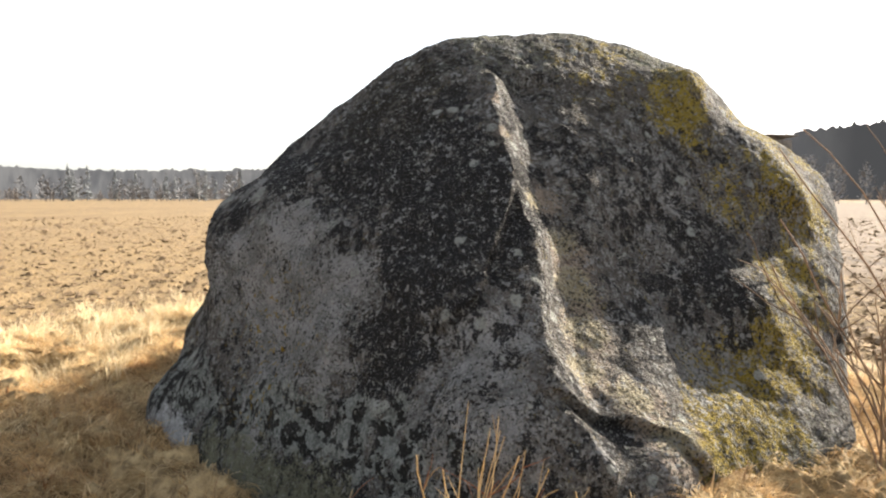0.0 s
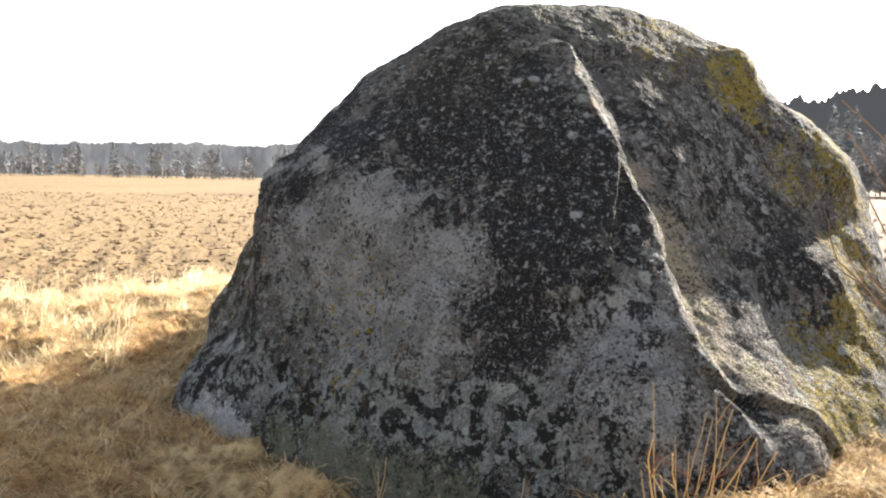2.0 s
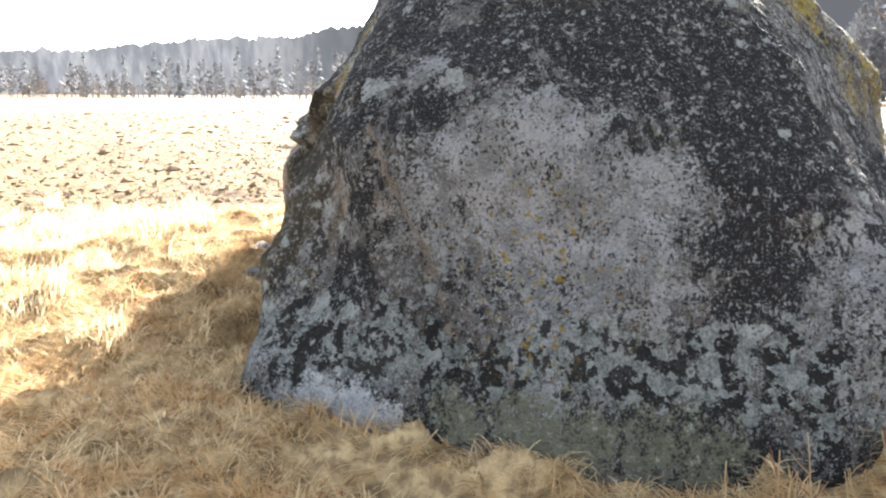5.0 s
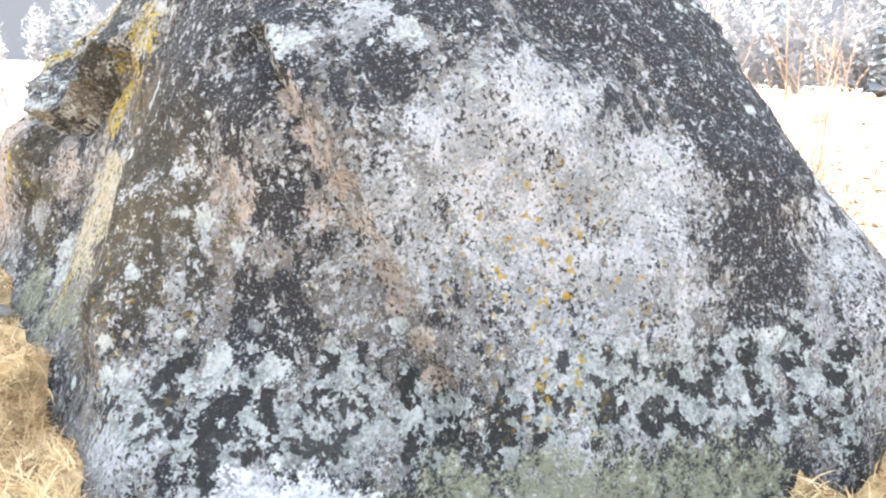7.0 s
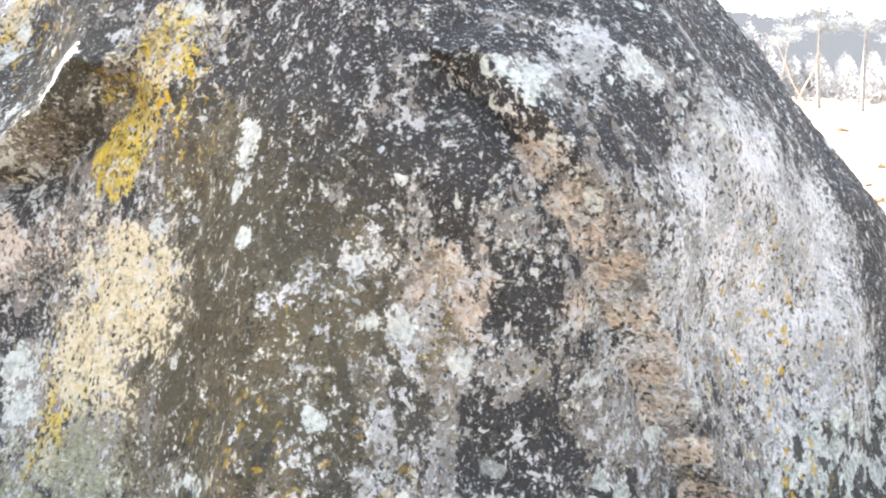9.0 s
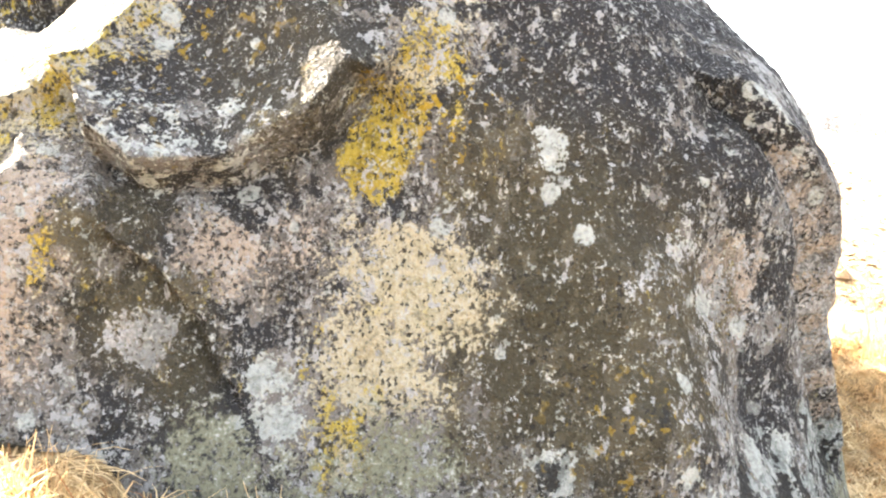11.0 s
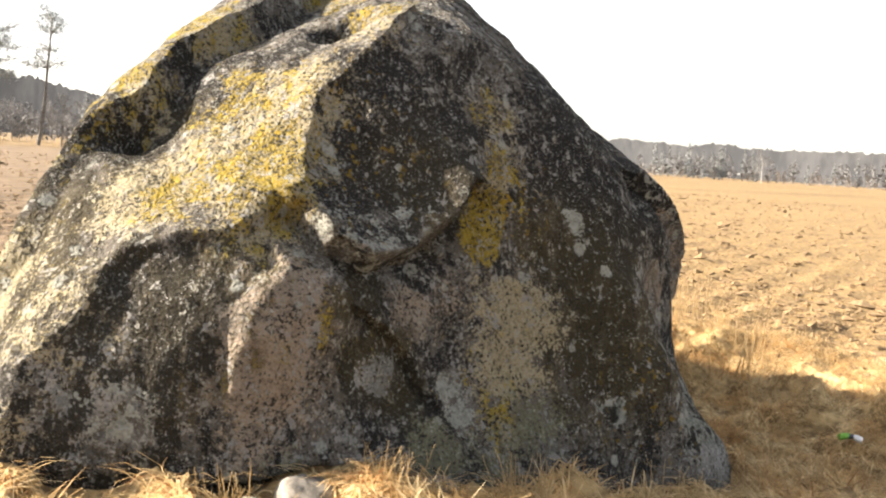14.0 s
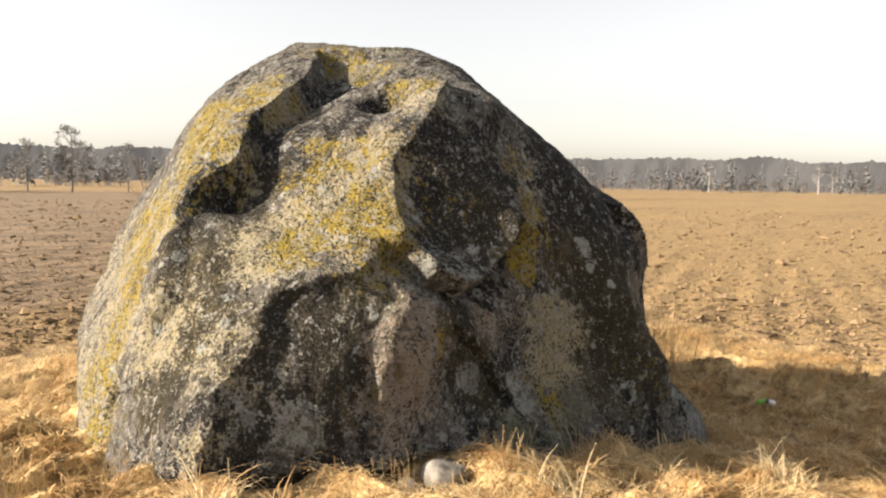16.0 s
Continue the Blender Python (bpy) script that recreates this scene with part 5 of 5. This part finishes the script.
for source, yaw, distance, turn in [(tall, -98.0, 130, 50), (other, -101.8, 133, 200), (tall, -105.2, 128, 250), (second, -106.5, 122, 10), (other, -95.5, 134, 300), (first, -93.5, 128, 140), (tall, -91.0, 136, 80), (second, -108.5, 131, 220), (first, -111.5, 134, 310), (second, -121.5, 128, 160), (first, -88.5, 133, 30), (tall, -86.0, 138, 20), (other, -83.0, 136, 260)]:
    tagged(copy_thing(source, pose(*around(yaw, distance), 0, 0, turn)), group="trees along the track")
for yaw, distance, turn in [(9.5, 380, 40), (25.0, 430, 100), (-160.0, 440, 150), (-166.5, 455, 200), (-167.3, 460, 20), (-152.0, 430, 300)]:
    tagged(copy_thing(white, pose(*around(yaw, distance), 0, 0, turn)), group="birches along the woods")

EDGE_OF_WOODS = [(-180, 480), (-165, 480), (-150, 430), (-132, 330), (-122, 230), (-108, 165), (-80, 150), (-55, 150), (-35, 150), (-22, 210), (-6, 330), (8, 390), (26, 450), (60, 470), (180, 480)]


def woods(name, count, share, label, material, seed, tree_height, conical, arc=(-180, 180), fine=1.0):
    """A belt of trees too far off to tell apart, as one mass of slips of foliage with uneven tops."""
    d = np.random.default_rng(seed)
    yaw = d.uniform(*arc, count)
    far = np.interp(yaw, [a for a, _ in EDGE_OF_WOODS], [b for _, b in EDGE_OF_WOODS])
    keep = d.random(count) < np.where((yaw > -108) & (yaw < -14), 0.12 if fine == 1.0 else 1.0, far / 480 + 0.5)
    yaw, far = yaw[keep], far[keep]
    count = len(yaw)
    far = far + 45 * d.random(count) ** 1.5 + 3
    x, y = -np.sin(np.radians(yaw)) * far, 7.4 + np.cos(np.radians(yaw)) * far
    tall_ = d.uniform(*tree_height, count) * (0.9 + 0.18 * lattice2(yaw, yaw * 0, 0.35, seed)) * np.interp(yaw, [-180, -140, -125, -95, -90, -30, -20, 180], [0.9, 0.9, 0.65, 0.65, 1.35, 1.35, 1.0, 1.0])
    wide = tall_ * (d.uniform(0.13, 0.2, count) if conical else d.uniform(0.18, 0.3, count))
    flakes = share
    h = d.random((count, flakes)) ** (0.9 if conical else 0.62)
    reach = (1.02 - h) if conical else np.sin(np.clip(h * 0.85 + 0.18, 0, 1) * np.pi) ** 0.6
    a = d.uniform(0, 2 * np.pi, (count, flakes))
    r = wide[:, None] * reach * d.uniform(0.4, 1.0, (count, flakes))
    c = np.stack([x[:, None] + r * np.cos(a), y[:, None] + r * np.sin(a), h * tall_[:, None]], -1)
    out = np.stack([np.cos(a), np.sin(a), np.full(a.shape, -0.45 if conical else 0.9)], -1)
    size = (fine * tall_[:, None] * (0.035 + 0.05 * (1 - h)) * d.uniform(0.7, 1.4, (count, flakes)))[..., None]
    across = np.stack([-np.sin(a), np.cos(a), d.normal(0, 0.3, a.shape)], -1)
    tip = c + out * size * (1.0 if conical else 1.5)
    fat = 0.9 if conical else 0.75
    v = np.stack([c - across * size * fat, c + across * size * fat, tip], 2).reshape(-1, 3)
    lean_ = 1.06 if conical else 0.9
    spire = np.stack([np.stack([x + wide * 0.12, y, tall_ * 0.72], -1), np.stack([x - wide * 0.12, y, tall_ * 0.72], -1), np.stack([x, y, tall_ * lean_], -1)], 1).reshape(-1, 3)
    stem = np.stack([np.stack([x + 0.2, y, x * 0 - 1], -1), np.stack([x - 0.2, y, x * 0 - 1], -1), np.stack([x, y, tall_ * 0.9], -1)], 1).reshape(-1, 3)
    v = np.vstack([v, spire, stem])
    f = np.arange(len(v)).reshape(-1, 3)
    tagged(new(name, mesh_of(name, v, f, material)), label, "woods", kind="stuff")


woods("spruce_woods", 260, 95, "dark spruces standing among the far woods", spruce_mat, 51, (13, 20), True)
woods("bare_woods", 500, 85, "grey leafless broadleaf woods along the field", bare_mat, 52, (11, 14.5), False)
# This belt's twigs are coloured lighter to look hazy.
woods("hazed_woods", 240, 420, "leafless woods close behind the field, haze put into their pale grey", hazed_twig_mat, 54, (10, 16), False, (-108, -24), 0.45)
woods("undergrowth", 2600, 55, "russet leafless scrub along the foot of the woods", rust_mat, 53, (3.0, 7.0), False)
